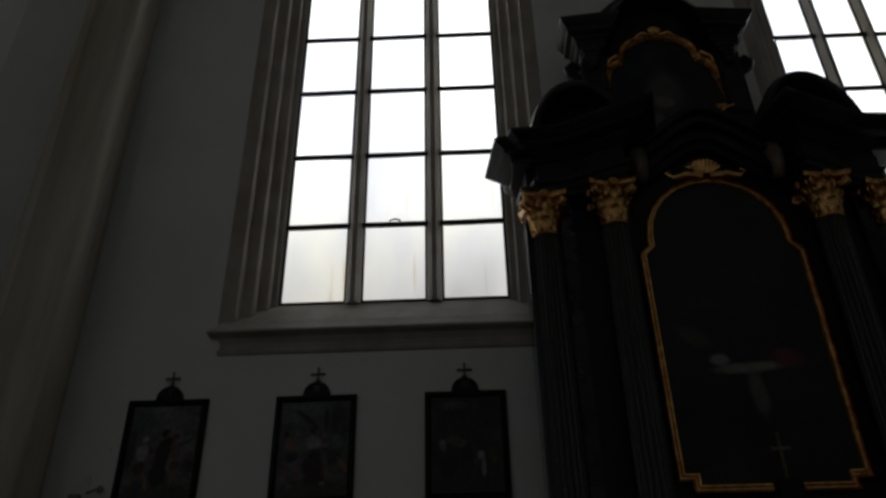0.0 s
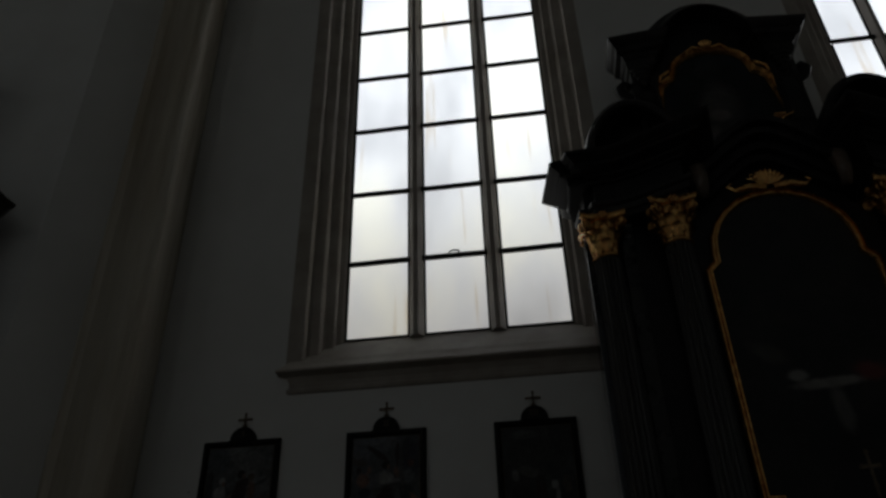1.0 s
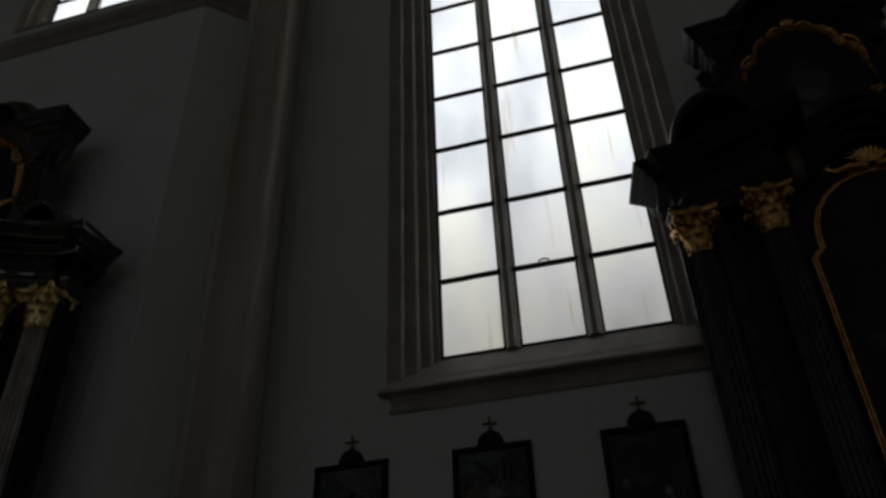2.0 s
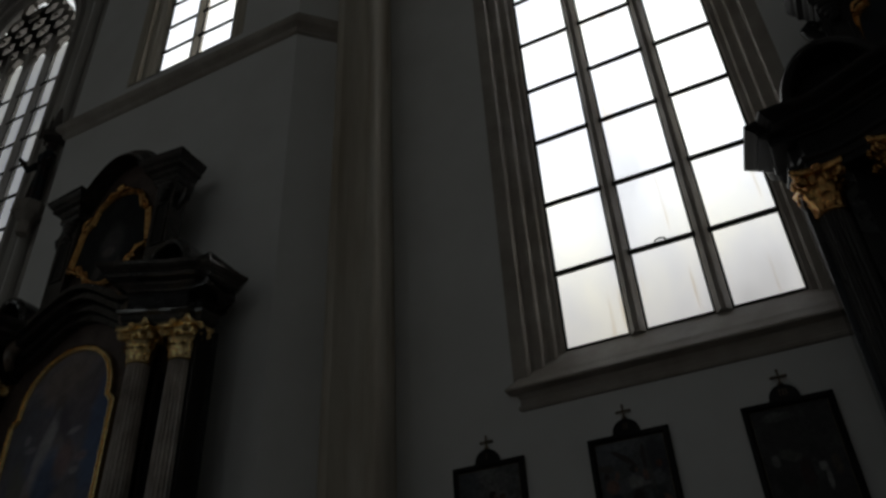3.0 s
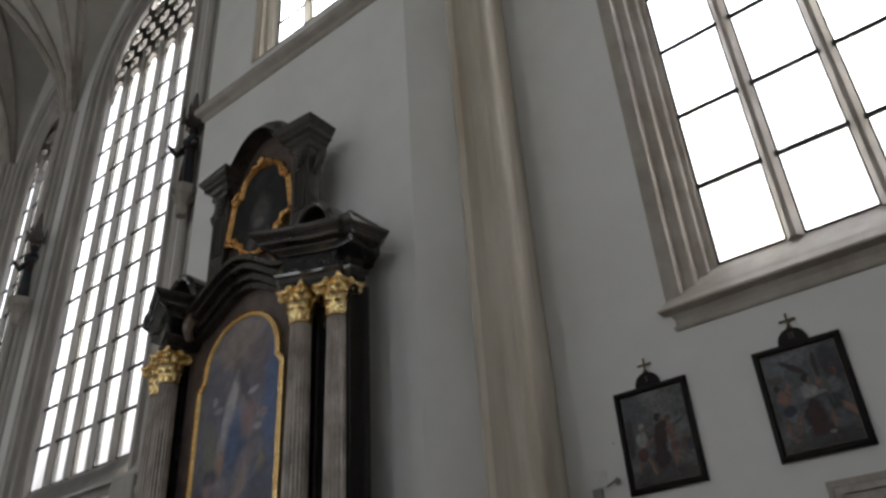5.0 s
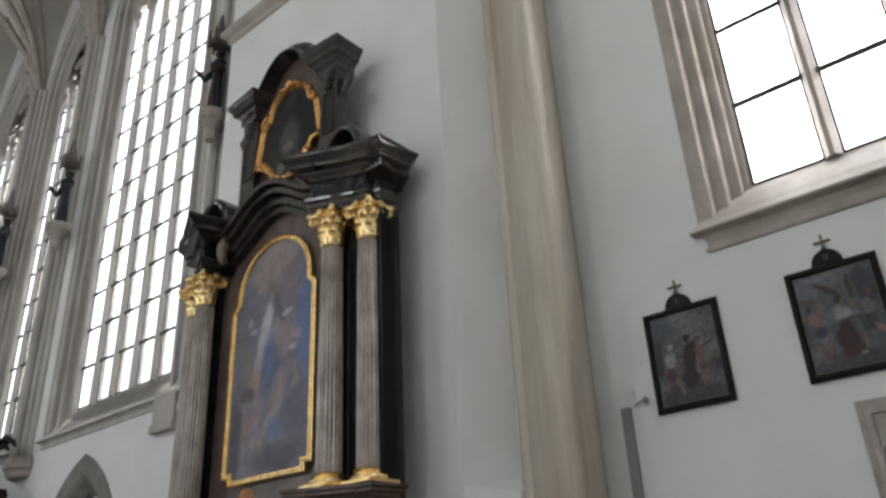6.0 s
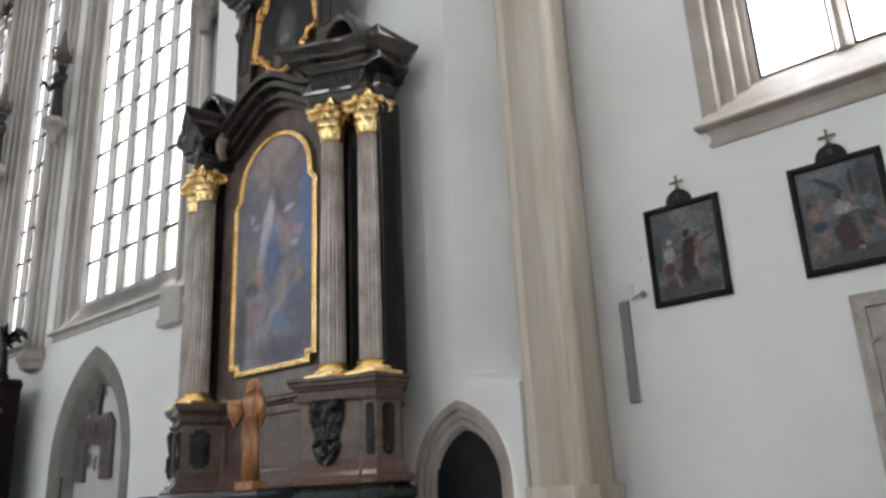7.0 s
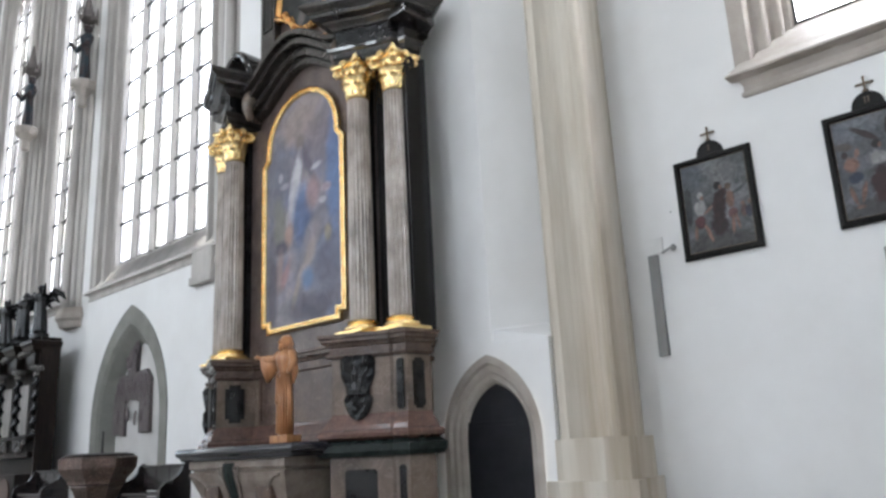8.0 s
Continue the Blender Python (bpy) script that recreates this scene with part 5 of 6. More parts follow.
    for s in (-1, 1):
        bm = bmesh.new()
        tube(bm, [(s * 0.05, -0.77, 10.13), (s * 0.2, -0.79, 10.15), (s * 0.3, -0.77, 10.08), (s * 0.27, -0.77, 10.03)], [0.028, 0.028, 0.02, 0.012], 6)
        part("frame_curl", bm, OLDGOLD, small, smooth=True)
        bm = bmesh.new()
        tube(bm, [(s * 0.55, -0.76, 9.8), (s * 0.62, -0.79, 9.72), (s * 0.72, -0.78, 9.66), (s * 0.75, -0.77, 9.56), (s * 0.70, -0.77, 9.52)], [0.02, 0.03, 0.03, 0.024, 0.012], 6)
        part("frame_curl", bm, OLDGOLD, small, smooth=True)
        bm = bmesh.new()
        tube(bm, [(s * 0.86, -0.76, 8.82), (s * 0.84, -0.79, 8.72), (s * 0.72, -0.78, 8.68), (s * 0.64, -0.77, 8.60)], [0.015, 0.028, 0.03, 0.02], 6)
        part("frame_curl", bm, OLDGOLD, small, smooth=True)
    for s in (-1, 1):
        pm = (p0 + p1) / 2
        bm = bmesh.new()
        box(bm, min(s * p0, s * p1), max(s * p0, s * p1), -0.78, -0.5, 8.0, 9.86, 0.015)
        part("upper_pilaster", bm, stone, root)
        bm = bmesh.new()
        sweep(bm, [(s * pm + x, -0.78, z) for x, z in ((-0.12, 8.62), (0.12, 8.62), (0.12, 9.42), (-0.12, 9.42))], [(-0.015, 0), (-0.015, 0.02), (0.015, 0.02), (0.015, 0)])
        part("panel_bead", bm, stone, root)
        bm = bmesh.new()
        box(bm, s * pm - 0.1, s * pm + 0.1, -0.786, -0.77, 8.64, 9.40)
        part("dark_panel", bm, BLACK, root)
        # curled bracket under the block, on the front and on the flank
        bm = bmesh.new()
        for k in range(4):
            blob(bm, (s * pm, -0.80, 9.80 - 0.09 * k), (0.17 - 0.03 * k, 0.08, 0.065), 0.3, 8, k)
        curl = [(s * (p1 - 0.02), -0.64, 9.3), (s * (p1 + 0.03), -0.64, 9.42), (s * (p1 + 0.12), -0.64, 9.52), (s * (p1 + 0.16), -0.64, 9.63), (s * (p1 + 0.1), -0.64, 9.70), (s * (p1 + 0.04), -0.64, 9.66), (s * (p1 + 0.06), -0.64, 9.60)]
        tube(bm, curl, [0.03, 0.06, 0.085, 0.09, 0.08, 0.06, 0.04], 8)
        part("leaf_bracket", bm, stone, root, smooth=True)
        bm = bmesh.new()
        blk2 = [(s * (p1 + 0.04), -0.40), (s * (p1 + 0.04), -0.82), (s * (p0 - 0.04), -0.86), (s * (p0 - 0.06), -0.40)]
        sg = 1 if offset_line(blk2, 0.1)[1][1] < blk2[1][1] else -1
        moulding(bm, blk2, [(sg * d, z) for d, z in ((-0.02, 9.86), (0.0, 9.9), (0.0, 10.0), (0.03, 10.03), (0.05, 10.07), (0.12, 10.10), (0.13, 10.17), (0.17, 10.21), (0.21, 10.27), (0.22, 10.32), (0.03, 10.37))], back=-0.40)
        part("upper_cornice", bm, stone, root)
    bm = bmesh.new()
    top = [(0.74 * t, 10.36 + 0.56 * (1 - abs(t) ** 2.1)) for t in [-1 + 2 * k / 24 for k in range(25)]]
    sweep(bm, [(x, 0.0, z) for x, z in top], [(-0.17, 0.45), (-0.17, 0.74), (-0.12, 0.77), (-0.10, 0.83), (0.0, 0.85), (0.02, 0.93), (0.07, 0.97), (0.10, 0.97), (0.12, 0.45)], closed=False)
    part("crowning_cornice", bm, stone, root)
    for ob in set(root.children) - before:
        ob.location = (shift, 0, lift)
    return root


left = altar("side_altar", "tall dark marble side altar with fluted columns and gilded capitals", -9.48, DA, 1.62, 2.18, 1.01, CANVAS_A, MARBLE, TAUPE, COLUMN, 1)
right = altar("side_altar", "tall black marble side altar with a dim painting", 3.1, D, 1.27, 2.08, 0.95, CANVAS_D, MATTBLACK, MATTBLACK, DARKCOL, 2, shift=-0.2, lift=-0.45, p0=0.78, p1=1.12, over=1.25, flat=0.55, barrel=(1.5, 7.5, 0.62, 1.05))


bm = bmesh.new()
tube(bm, [(-1.62, -0.75, 8.0), (-1.3, -0.7, 7.93), (-1.12, -0.62, 7.9)], 0.012, 6)
part("tie_rod", bm, IRON, left, "thin iron tie rod")
LIGHTTAUPE = mat("pale_taupe_marble", (0.23, 0.19, 0.16), 0.2, second=(0.14, 0.112, 0.092), scale=2.5, fine=40, bump=0.02, streak=(0.27, 0.225, 0.19))
# mensa in front of the brown altar: polished slab on a bulging stone body
ms = thing("altar_table", "stone altar table with a polished dark slab and swelling carved front", "altar table", -9.48, 6.5, 0)
bm = bmesh.new()
moulding(bm, [(-1.24, 0.42), (-1.24, -0.58), (1.40, -0.58), (1.40, 0.42)], [(0.0, 1.22), (-0.02, 1.24), (-0.03, 1.27)] + [(-0.03 - 0.05 * math.cos(q), 1.335 + 0.058 * math.sin(q)) for q in [radians(-70 + 16 * k) for k in range(11)]] + [(0.0, 1.396)], back=0.42)
part("slab", bm, SLAB, ms, "polished blue-black stone slab")
bm = bmesh.new()
moulding(bm, [(-1.05, 0.4), (-1.05, -0.42), (1.05, -0.42), (1.05, 0.4)], [(-0.10, 0.0), (-0.10, 0.16), (0.0, 0.22), (0.10, 0.45), (0.02, 0.75), (-0.07, 0.95), (-0.10, 1.05), (-0.05, 1.08), (-0.10, 1.12), (-0.10, 1.22)], back=0.4)
part("body", bm, LIGHTTAUPE, ms)
SURF = [(0.525, 1.18), (0.525, 1.04), (0.50, 0.95), (0.42, 0.75), (0.345, 0.5), (0.37, 0.3), (0.42, 0.2)]
# dark leaf console in the middle of the front, between two flat scrolls
bm = bmesh.new()
N = 12
grid = []
for (y_, z_), w_ in zip(SURF[:6], (0.15, 0.13, 0.12, 0.10, 0.07, 0.03)):
    grid.append([bm.verts.new((-0.1 + w_ * t, -y_ - 0.012 - 0.05 * (1 - t * t) * (0.75 + 0.25 * math.cos(t * 14)), z_)) for t in [-1 + 2 * k / N for k in range(N + 1)]])
for r0, r1 in zip(grid, grid[1:]):
    for k in range(N):
        bm.faces.new((r0[k], r0[k + 1], r1[k + 1], r1[k]))
part("leaf_console", bm, GREENBLK, ms, "dark green carved leaf console", smooth=True)
for q_ in (-1, 1):
    bm = bmesh.new()
    ux = -0.1 + q_ * 0.19
    tube(bm, [(ux + q_ * 0.06 * math.cos(t) * (1 - t / 9), -0.545, 1.09 + 0.06 * math.sin(t) * (1 - t / 9)) for t in [-1.6 + k * 0.6 for k in range(13)]], [0.016] * 13, 6)
    tube(bm, [(ux, -0.54, 1.02), (ux - q_ * 0.02, -0.49, 0.92), (ux - q_ * 0.04, -0.43, 0.75), (ux - q_ * 0.07, -0.36, 0.5), (ux - q_ * 0.1, -0.38, 0.3)], [0.02, 0.026, 0.024, 0.02, 0.012], 8)
    part("scroll_bracket", bm, LIGHTTAUPE, ms, smooth=True)
    # sweeping raised rib towards the corner
    bm = bmesh.new()
    tube(bm, [(q_ * (1.06 - 0.42 * math.sin(t)), -0.53 + 0.17 * (1 - math.cos(t)), 1.02 - 0.45 * (1 - math.cos(t))) for t in [0.05 + k * 0.15 for k in range(11)]], 0.022, 8)
    part("corner_rib", bm, LIGHTTAUPE, ms, smooth=True)
for u0, u1, m_ in ((-0.82, -0.42, BROWN), (0.42, 0.82, BROWN)):
    bm = bmesh.new()
    box(bm, u0 + 0.02, u1 - 0.02, -0.475, -0.30, 0.66, 0.88, 0.012)
    part("inlaid_panel", bm, m_, ms)
bm = bmesh.new()
box(bm, -12.3, -6.9, 5.2, 8.0, 0.0, 0.16, 0.01)
tagged(part("altar_step", bm, GREYSTONE), "grey stone step below the side altar", "step", kind="structure")
ms.location.z = 0.0


def figure(bm, h, arms, lean=0.0, robe=0.2, seed=0, fold=0.08, slim=(1.0, 1.0)):
    """A plain draped figure of height h: robe with folds, shoulders, head and arms, as one lump of carving."""
    prof = [(0.0, 0.95), (0.04, 1.0), (0.1, 0.97), (0.2, 0.9), (0.3, 0.86), (0.4, 0.82), (0.5, 0.78), (0.58, 0.74), (0.62, 0.72), (0.66, 0.82), (0.72, 0.96), (0.78, 0.98), (0.81, 0.86), (0.835, 0.5), (0.86, 0.36), (0.88, 0.34)]
    n = 40
    rings = []
    for f, w in prof:
        w *= slim[0] + (1 - slim[0]) * max(0.0, min(1.0, (f - 0.5) / 0.2))
        ring = []
        for k in range(n):
            a = 2 * math.pi * k / n
            r = robe * w * (1 + fold * (1 - 0.7 * f) * math.sin(a * 7 + 3 * f + seed) + 0.5 * fold * math.sin(a * 3 - 6 * f + seed))
            ring.append(bm.verts.new((r * math.cos(a) + lean * f * f, r * 0.72 * math.sin(a), f * h)))
        rings.append(ring)
    for a, b in zip(rings, rings[1:]):
        for k in range(n):
            bm.faces.new((a[k], a[(k + 1) % n], b[(k + 1) % n], b[k]))
    bm.faces.new(rings[0])
    bm.faces.new(rings[-1])
    blob(bm, (lean * 0.9, -0.01, h * 0.925), (h * 0.052, h * 0.06, h * 0.075), 0.1, 12, seed)
    blob(bm, (lean * 0.9, 0.03, h * 0.93), (h * 0.06, h * 0.055, h * 0.075), 0.25, 12, seed + 1)
    for path, rr in arms:
        tube(bm, path, rr, 9)
    return bm


# carved wooden figure on the altar table
def sleeve(bm, pts, th):
    """A hanging sleeve: a flat folded sheet between the points, with thickness."""
    f = [bm.verts.new((x, y - th, z)) for x, y, z in pts]
    b = [bm.verts.new((x, y + th, z)) for x, y, z in pts]
    n = len(pts)
    for k in range(n):
        bm.faces.new((f[k], f[(k + 1) % n], b[(k + 1) % n], b[k]))
    bm.faces.new(f)
    bm.faces.new(b)


bm = bmesh.new()
arms = [([(-0.10, 0.0, 1.09), (-0.17, -0.03, 1.0), (-0.26, -0.06, 1.0), (-0.36, -0.09, 1.03)], [0.055, 0.055, 0.045, 0.03]),
        ([(-0.35, -0.09, 1.03), (-0.43, -0.11, 1.06), (-0.47, -0.12, 1.05)], [0.022, 0.026, 0.008]),
        ([(0.11, 0.0, 1.09), (0.165, -0.02, 0.95), (0.13, -0.08, 0.80)], [0.06, 0.06, 0.035]),
        ([(0.14, 0.0, 1.0), (0.165, 0.0, 0.82), (0.14, 0.0, 0.66)], [0.05, 0.05, 0.012]),
        ([(-0.05, -0.11, 0.80), (-0.055, -0.12, 0.5), (-0.05, -0.12, 0.40)], [0.012, 0.012, 0.016]),
        ([(-0.10, -0.05, 0.82), (0.0, -0.108, 0.80), (0.10, -0.05, 0.82)], [0.013, 0.016, 0.013]),
        ([(0.0, 0.03, 1.305), (0.055, 0.03, 1.26), (0.07, 0.02, 1.16), (0.075, -0.02, 1.06)], [0.03, 0.035, 0.035, 0.015]),
        ([(0.0, 0.03, 1.305), (-0.045, 0.03, 1.26), (-0.06, 0.02, 1.16), (-0.065, -0.03, 1.07)], [0.03, 0.032, 0.032, 0.012]),
        ([(0.0, 0.05, 1.29), (0.01, 0.075, 1.2), (0.01, 0.07, 1.05)], [0.05, 0.055, 0.03]),
        ([(-0.02, -0.08, 1.25), (-0.022, -0.105, 1.215), (-0.02, -0.085, 1.2)], [0.008, 0.016, 0.008]),
        ([(-0.018, -0.065, 1.18), (-0.018, -0.085, 1.14), (-0.014, -0.075, 1.10)], [0.034, 0.032, 0.01])]
# long narrow folds down the robe
for k in range(9):
    an = math.pi * (1.08 + 0.84 * k / 8)
    arms.append(([(0.105 * math.cos(an), 0.078 * math.sin(an), 0.76), (0.112 * math.cos(an) + 0.006 * math.sin(k * 2), 0.085 * math.sin(an), 0.4), (0.118 * math.cos(an), 0.09 * math.sin(an), 0.03)], [0.008, 0.02 + 0.006 * math.sin(k * 1.7), 0.024]))
figure(bm, 1.32, arms, 0.0, 0.15, 1, 0.1, (0.78, 0.78))
sleeve(bm, [(-0.13, -0.02, 1.06), (-0.37, -0.09, 1.06), (-0.36, -0.08, 0.9), (-0.27, -0.06, 0.70), (-0.2, -0.04, 0.78), (-0.12, -0.02, 0.88)], 0.025)
for v in bm.verts:
    v.co.z += 0.10
box(bm, -0.15, 0.15, -0.14, 0.14, 0.0, 0.10, 0.006)
st = tagged(part("wooden_statue", bm, WOODFIG, smooth=True), "orange-brown carved wooden robed statue standing on an altar table", "statue")
st.matrix_world = pose(-8.68, 6.25, 1.397, 0, 0, 10)


# stations of the cross on the north wall
def station(k, x):
    w, h = 0.98, 1.28
    root = thing("station_picture", "dark-framed station of the cross with a domed top and small cross", "picture", x, D, 3.31, group="stations of the cross")
    bm = bmesh.new()
    box(bm, -w / 2 + 0.04, w / 2 - 0.04, -0.035, -0.012, 0.04, h - 0.04)
    cloth = part("canvas", bm, STATION[k], root, "oil painting with plain coloured patches")
    bm = bmesh.new()
    rect = [(-w / 2 + 0.035, -0.012, 0.035), (w / 2 - 0.035, -0.012, 0.035), (w / 2 - 0.035, -0.012, h - 0.035), (-w / 2 + 0.035, -0.012, h - 0.035)]
    sweep(bm, rect, [(-0.035, -0.01), (-0.035, 0.05), (-0.02, 0.062), (0.015, 0.055), (0.035, 0.035), (0.035, -0.01)])
    part("frame", bm, FRAME, root)
    bm = bmesh.new()
    rect = [(-w / 2 + 0.078, -0.03, 0.078), (w / 2 - 0.078, -0.03, 0.078), (w / 2 - 0.078, -0.03, h - 0.078), (-w / 2 + 0.078, -0.03, h - 0.078)]
    sweep(bm, rect, [(-0.004, 0), (-0.004, 0.012), (0.004, 0.01), (0.004, 0)])
    part("inner_slip", bm, BRASS, cloth, "thin gilded inner slip")
    bm = bmesh.new()
    pts = [(0.165 * math.cos(math.pi * q / 14), h + 0.01 + 0.165 * math.sin(math.pi * q / 14)) for q in range(15)]
    plate(bm, [(-0.18, h - 0.005), (0.18, h - 0.005)] + pts, -0.05, -0.005)
    dome = part("domed_top", bm, FRAME, root)
    # numeral
    for q in range(k + 1):
        xx = (q - k / 2) * 0.035
        bm = bmesh.new()
        box(bm, xx - 0.005, xx + 0.005, -0.054, -0.05, h + 0.05, h + 0.115)
        for z in (h + 0.05, h + 0.109):
            box(bm, xx - 0.013, xx + 0.013, -0.0545, -0.05, z, z + 0.006)
        part("numeral_stroke", bm, BRASS, dome)
    bm = bmesh.new()
    box(bm, -0.011, 0.011, -0.04, -0.018, h + 0.165, h + 0.35, 0.003)
    box(bm, -0.075, 0.075, -0.041, -0.017, h + 0.265, h + 0.287, 0.003)
    for px, pz in ((0, h + 0.352), (-0.08, h + 0.276), (0.08, h + 0.276)):
        blob(bm, (px, -0.029, pz), (0.017, 0.012, 0.017), 0, 8)
    blob(bm, (0, -0.03, h + 0.19), (0.035, 0.02, 0.022), 0, 8)
    part("cross", bm, BRASS, dome, "small worn brass cross")


for k, x in enumerate((-3.65, -1.84, -0.035)):
    station(k, x)

# grey cable cover, card and hook beside the first station
bm = bmesh.new()
box(bm, -4.635, -4.505, D - 0.06, D, 2.2, 3.48, 0.01)
tagged(part("cable_cover", bm, STRIP), "narrow grey metal cable cover fixed to the plaster wall", "cable cover")
bm = bmesh.new()
box(bm, -4.60, -4.43, D - 0.02, D, 3.50, 3.70, 0.004)
tagged(part("card_holder", bm, PAPER), "small white card fixed above the cable cover", "card")
bm = bmesh.new()
tube(bm, [(-4.45, D, 3.5), (-4.4, D - 0.05, 3.5), (-4.32, D - 0.05, 3.53), (-4.27, D - 0.06, 3.56), (-4.24, D - 0.06, 3.52), (-4.28, D - 0.06, 3.48)], 0.014, 6)
blob(bm, (-4.27, D - 0.06, 3.52), (0.045, 0.03, 0.04), 0.2, 8)
tagged(part("wall_hook", bm, STRIP), "small bent metal wall hook on the plaster", "hook")
bm = bmesh.new()
blob(bm, (-4.27, D - 0.004, 4.0), (0.009, 0.01, 0.009), 0, 6)
tagged(part("wall_nail", bm, IRON), "small dark nail in the plaster wall", "nail")
bm = bmesh.new()
tube(bm, [(-1.03, D + 0.36, 7.28), (-1.03, D + 0.33, 7.34), (-0.96, D + 0.33, 7.36), (-0.89, D + 0.33, 7.34), (-0.89, D + 0.36, 7.28)], 0.014, 6)
blob(bm, (-0.96, D + 0.35, 7.28), (0.06, 0.03, 0.04), 0.2, 8)
tagged(part("window_catch", bm, IRON), "small iron catch on a window bar", "window catch")

# carved memorial slab below the stations
ep = thing("memorial_relief", "weathered grey carved stone memorial slab set in the wall", "memorial", -1.15, D, 0.5)
bm = bmesh.new()
box(bm, -0.8, 0.8, -0.09, 0.0, 0.0, 2.53, 0.012)
part("slab", bm, RELIEF, ep)
bm = bmesh.new()
sweep(bm, [(-0.7, -0.085, 0.1), (0.7, -0.085, 0.1), (0.7, -0.085, 2.42), (-0.7, -0.085, 2.42)], [(-0.05, 0), (-0.04, 0.04), (0.02, 0.045), (0.05, 0.0)])
part("border", bm, RELIEF, ep)
rnd = random.Random(4)
for k in range(26):
    bm = bmesh.new()
    x, z = rnd.uniform(-0.58, 0.58), rnd.uniform(1.55, 2.3)
    a = rnd.uniform(0, 6.28)
    pth = [(x + 0.16 * t * math.cos(a + 1.8 * t), -0.095, z + 0.16 * t * math.sin(a + 1.8 * t)) for t in [q / 6 for q in range(7)]]
    tube(bm, pth, [0.035, 0.04, 0.038, 0.034, 0.03, 0.024, 0.014], 6)
    part("carved_leaf", bm, RELIEF, ep)
for k in range(8):
    bm = bmesh.new()
    w_ = rnd.uniform(0.4, 0.58)
    box(bm, -w_, w_, -0.094, -0.088, 1.42 - 0.14 * k, 1.46 - 0.14 * k)
    part("inscription_bar", bm, GREYSTONE, ep)

# broken bronze cross relief inside the recess
cr = thing("cross_relief", "rough dark bronze cross relief of broken slabs in the recess", "relief", -18.3, DL + 0.34, 0)
for pts, d0 in (([(-0.30, 3.35), (0.14, 3.3), (0.17, 4.5), (-0.12, 4.62), (-0.28, 4.45)], 0.10),
                ([(-1.0, 1.95), (-0.40, 1.9), (-0.42, 2.75), (-0.02, 2.75), (0.0, 3.4), (-0.5, 3.35), (-1.0, 3.42)], 0.08),
                ([(0.0, 2.72), (0.34, 2.7), (0.36, 1.95), (0.86, 1.95), (0.84, 3.2), (0.62, 3.42), (0.02, 3.38)], 0.09)):
    bm = bmesh.new()
    plate(bm, pts, -d0, 0.0)
    cx_, cz_ = sum(p[0] for p in pts) / len(pts), sum(p[1] for p in pts) / len(pts)
    for q in range(16):
        x, z = cx_ + rnd.uniform(-0.3, 0.3), cz_ + rnd.uniform(-0.5, 0.5)
        blob(bm, (x, -d0, z), (rnd.uniform(0.03, 0.06), 0.028, rnd.uniform(0.06, 0.16)), 0.4, 8, q)
    # ragged upright ribs
    lo, hi = min(p[1] for p in pts), max(p[1] for p in pts)
    for q in range(9):
        x, z0 = min(p[0] for p in pts) + 0.06 + 0.1 * q, hi - (hi - lo) * 0.45
        if x < max(p[0] for p in pts) - 0.05:
            tube(bm, [(x, -d0, z0), (x + rnd.uniform(-0.03, 0.03), -d0 - 0.01, (z0 + hi) / 2), (x, -d0, hi - 0.12)], [0.012, rnd.uniform(0.02, 0.035), 0.014], 6)
    part("relief_slab", bm, BRONZE, cr)

# baptismal font
ft = thing("baptismal_font", "octagonal brown stone baptismal font with a flat lid and knob", "baptismal font", -12.55, 5.5, 0)
bm = bmesh.new()
lathe(bm, [(0.60, 0.0), (0.60, 0.15), (0.50, 0.17)], 0, 0, 8)
part("foot", bm, FONTST, ft)
bm = bmesh.new()
lathe(bm, [(0.50, 0.17), (0.48, 0.28), (0.33, 0.38), (0.27, 0.5), (0.26, 0.62), (0.31, 0.74), (0.37, 0.88), (0.41, 0.93), (0.40, 0.95)], 0, 0, 8)
part("stem", bm, FONTST, ft)
bm = bmesh.new()
lathe(bm, [(0.40, 0.95), (0.44, 0.97), (0.45, 1.01), (0.47, 1.04), (0.53, 1.10), (0.60, 1.20), (0.61, 1.34), (0.585, 1.37)], 0, 0, 8)
part("bowl", bm, FONTST, ft)
bm = bmesh.new()
lathe(bm, [(0.53, 1.37), (0.53, 1.40), (0.4, 1.425), (0.05, 1.43)], 0, 0, 24)
part("lid", bm, DARKWOOD, ft, "flat dark lid")
bm = bmesh.new()
lathe(bm, [(0.03, 1.42), (0.02, 1.46), (0.015, 1.72), (0.02, 1.74), (0.0, 1.76)], 0.12, 0, 10)
part("handle", bm, IRON, ft, "thin upright handle")


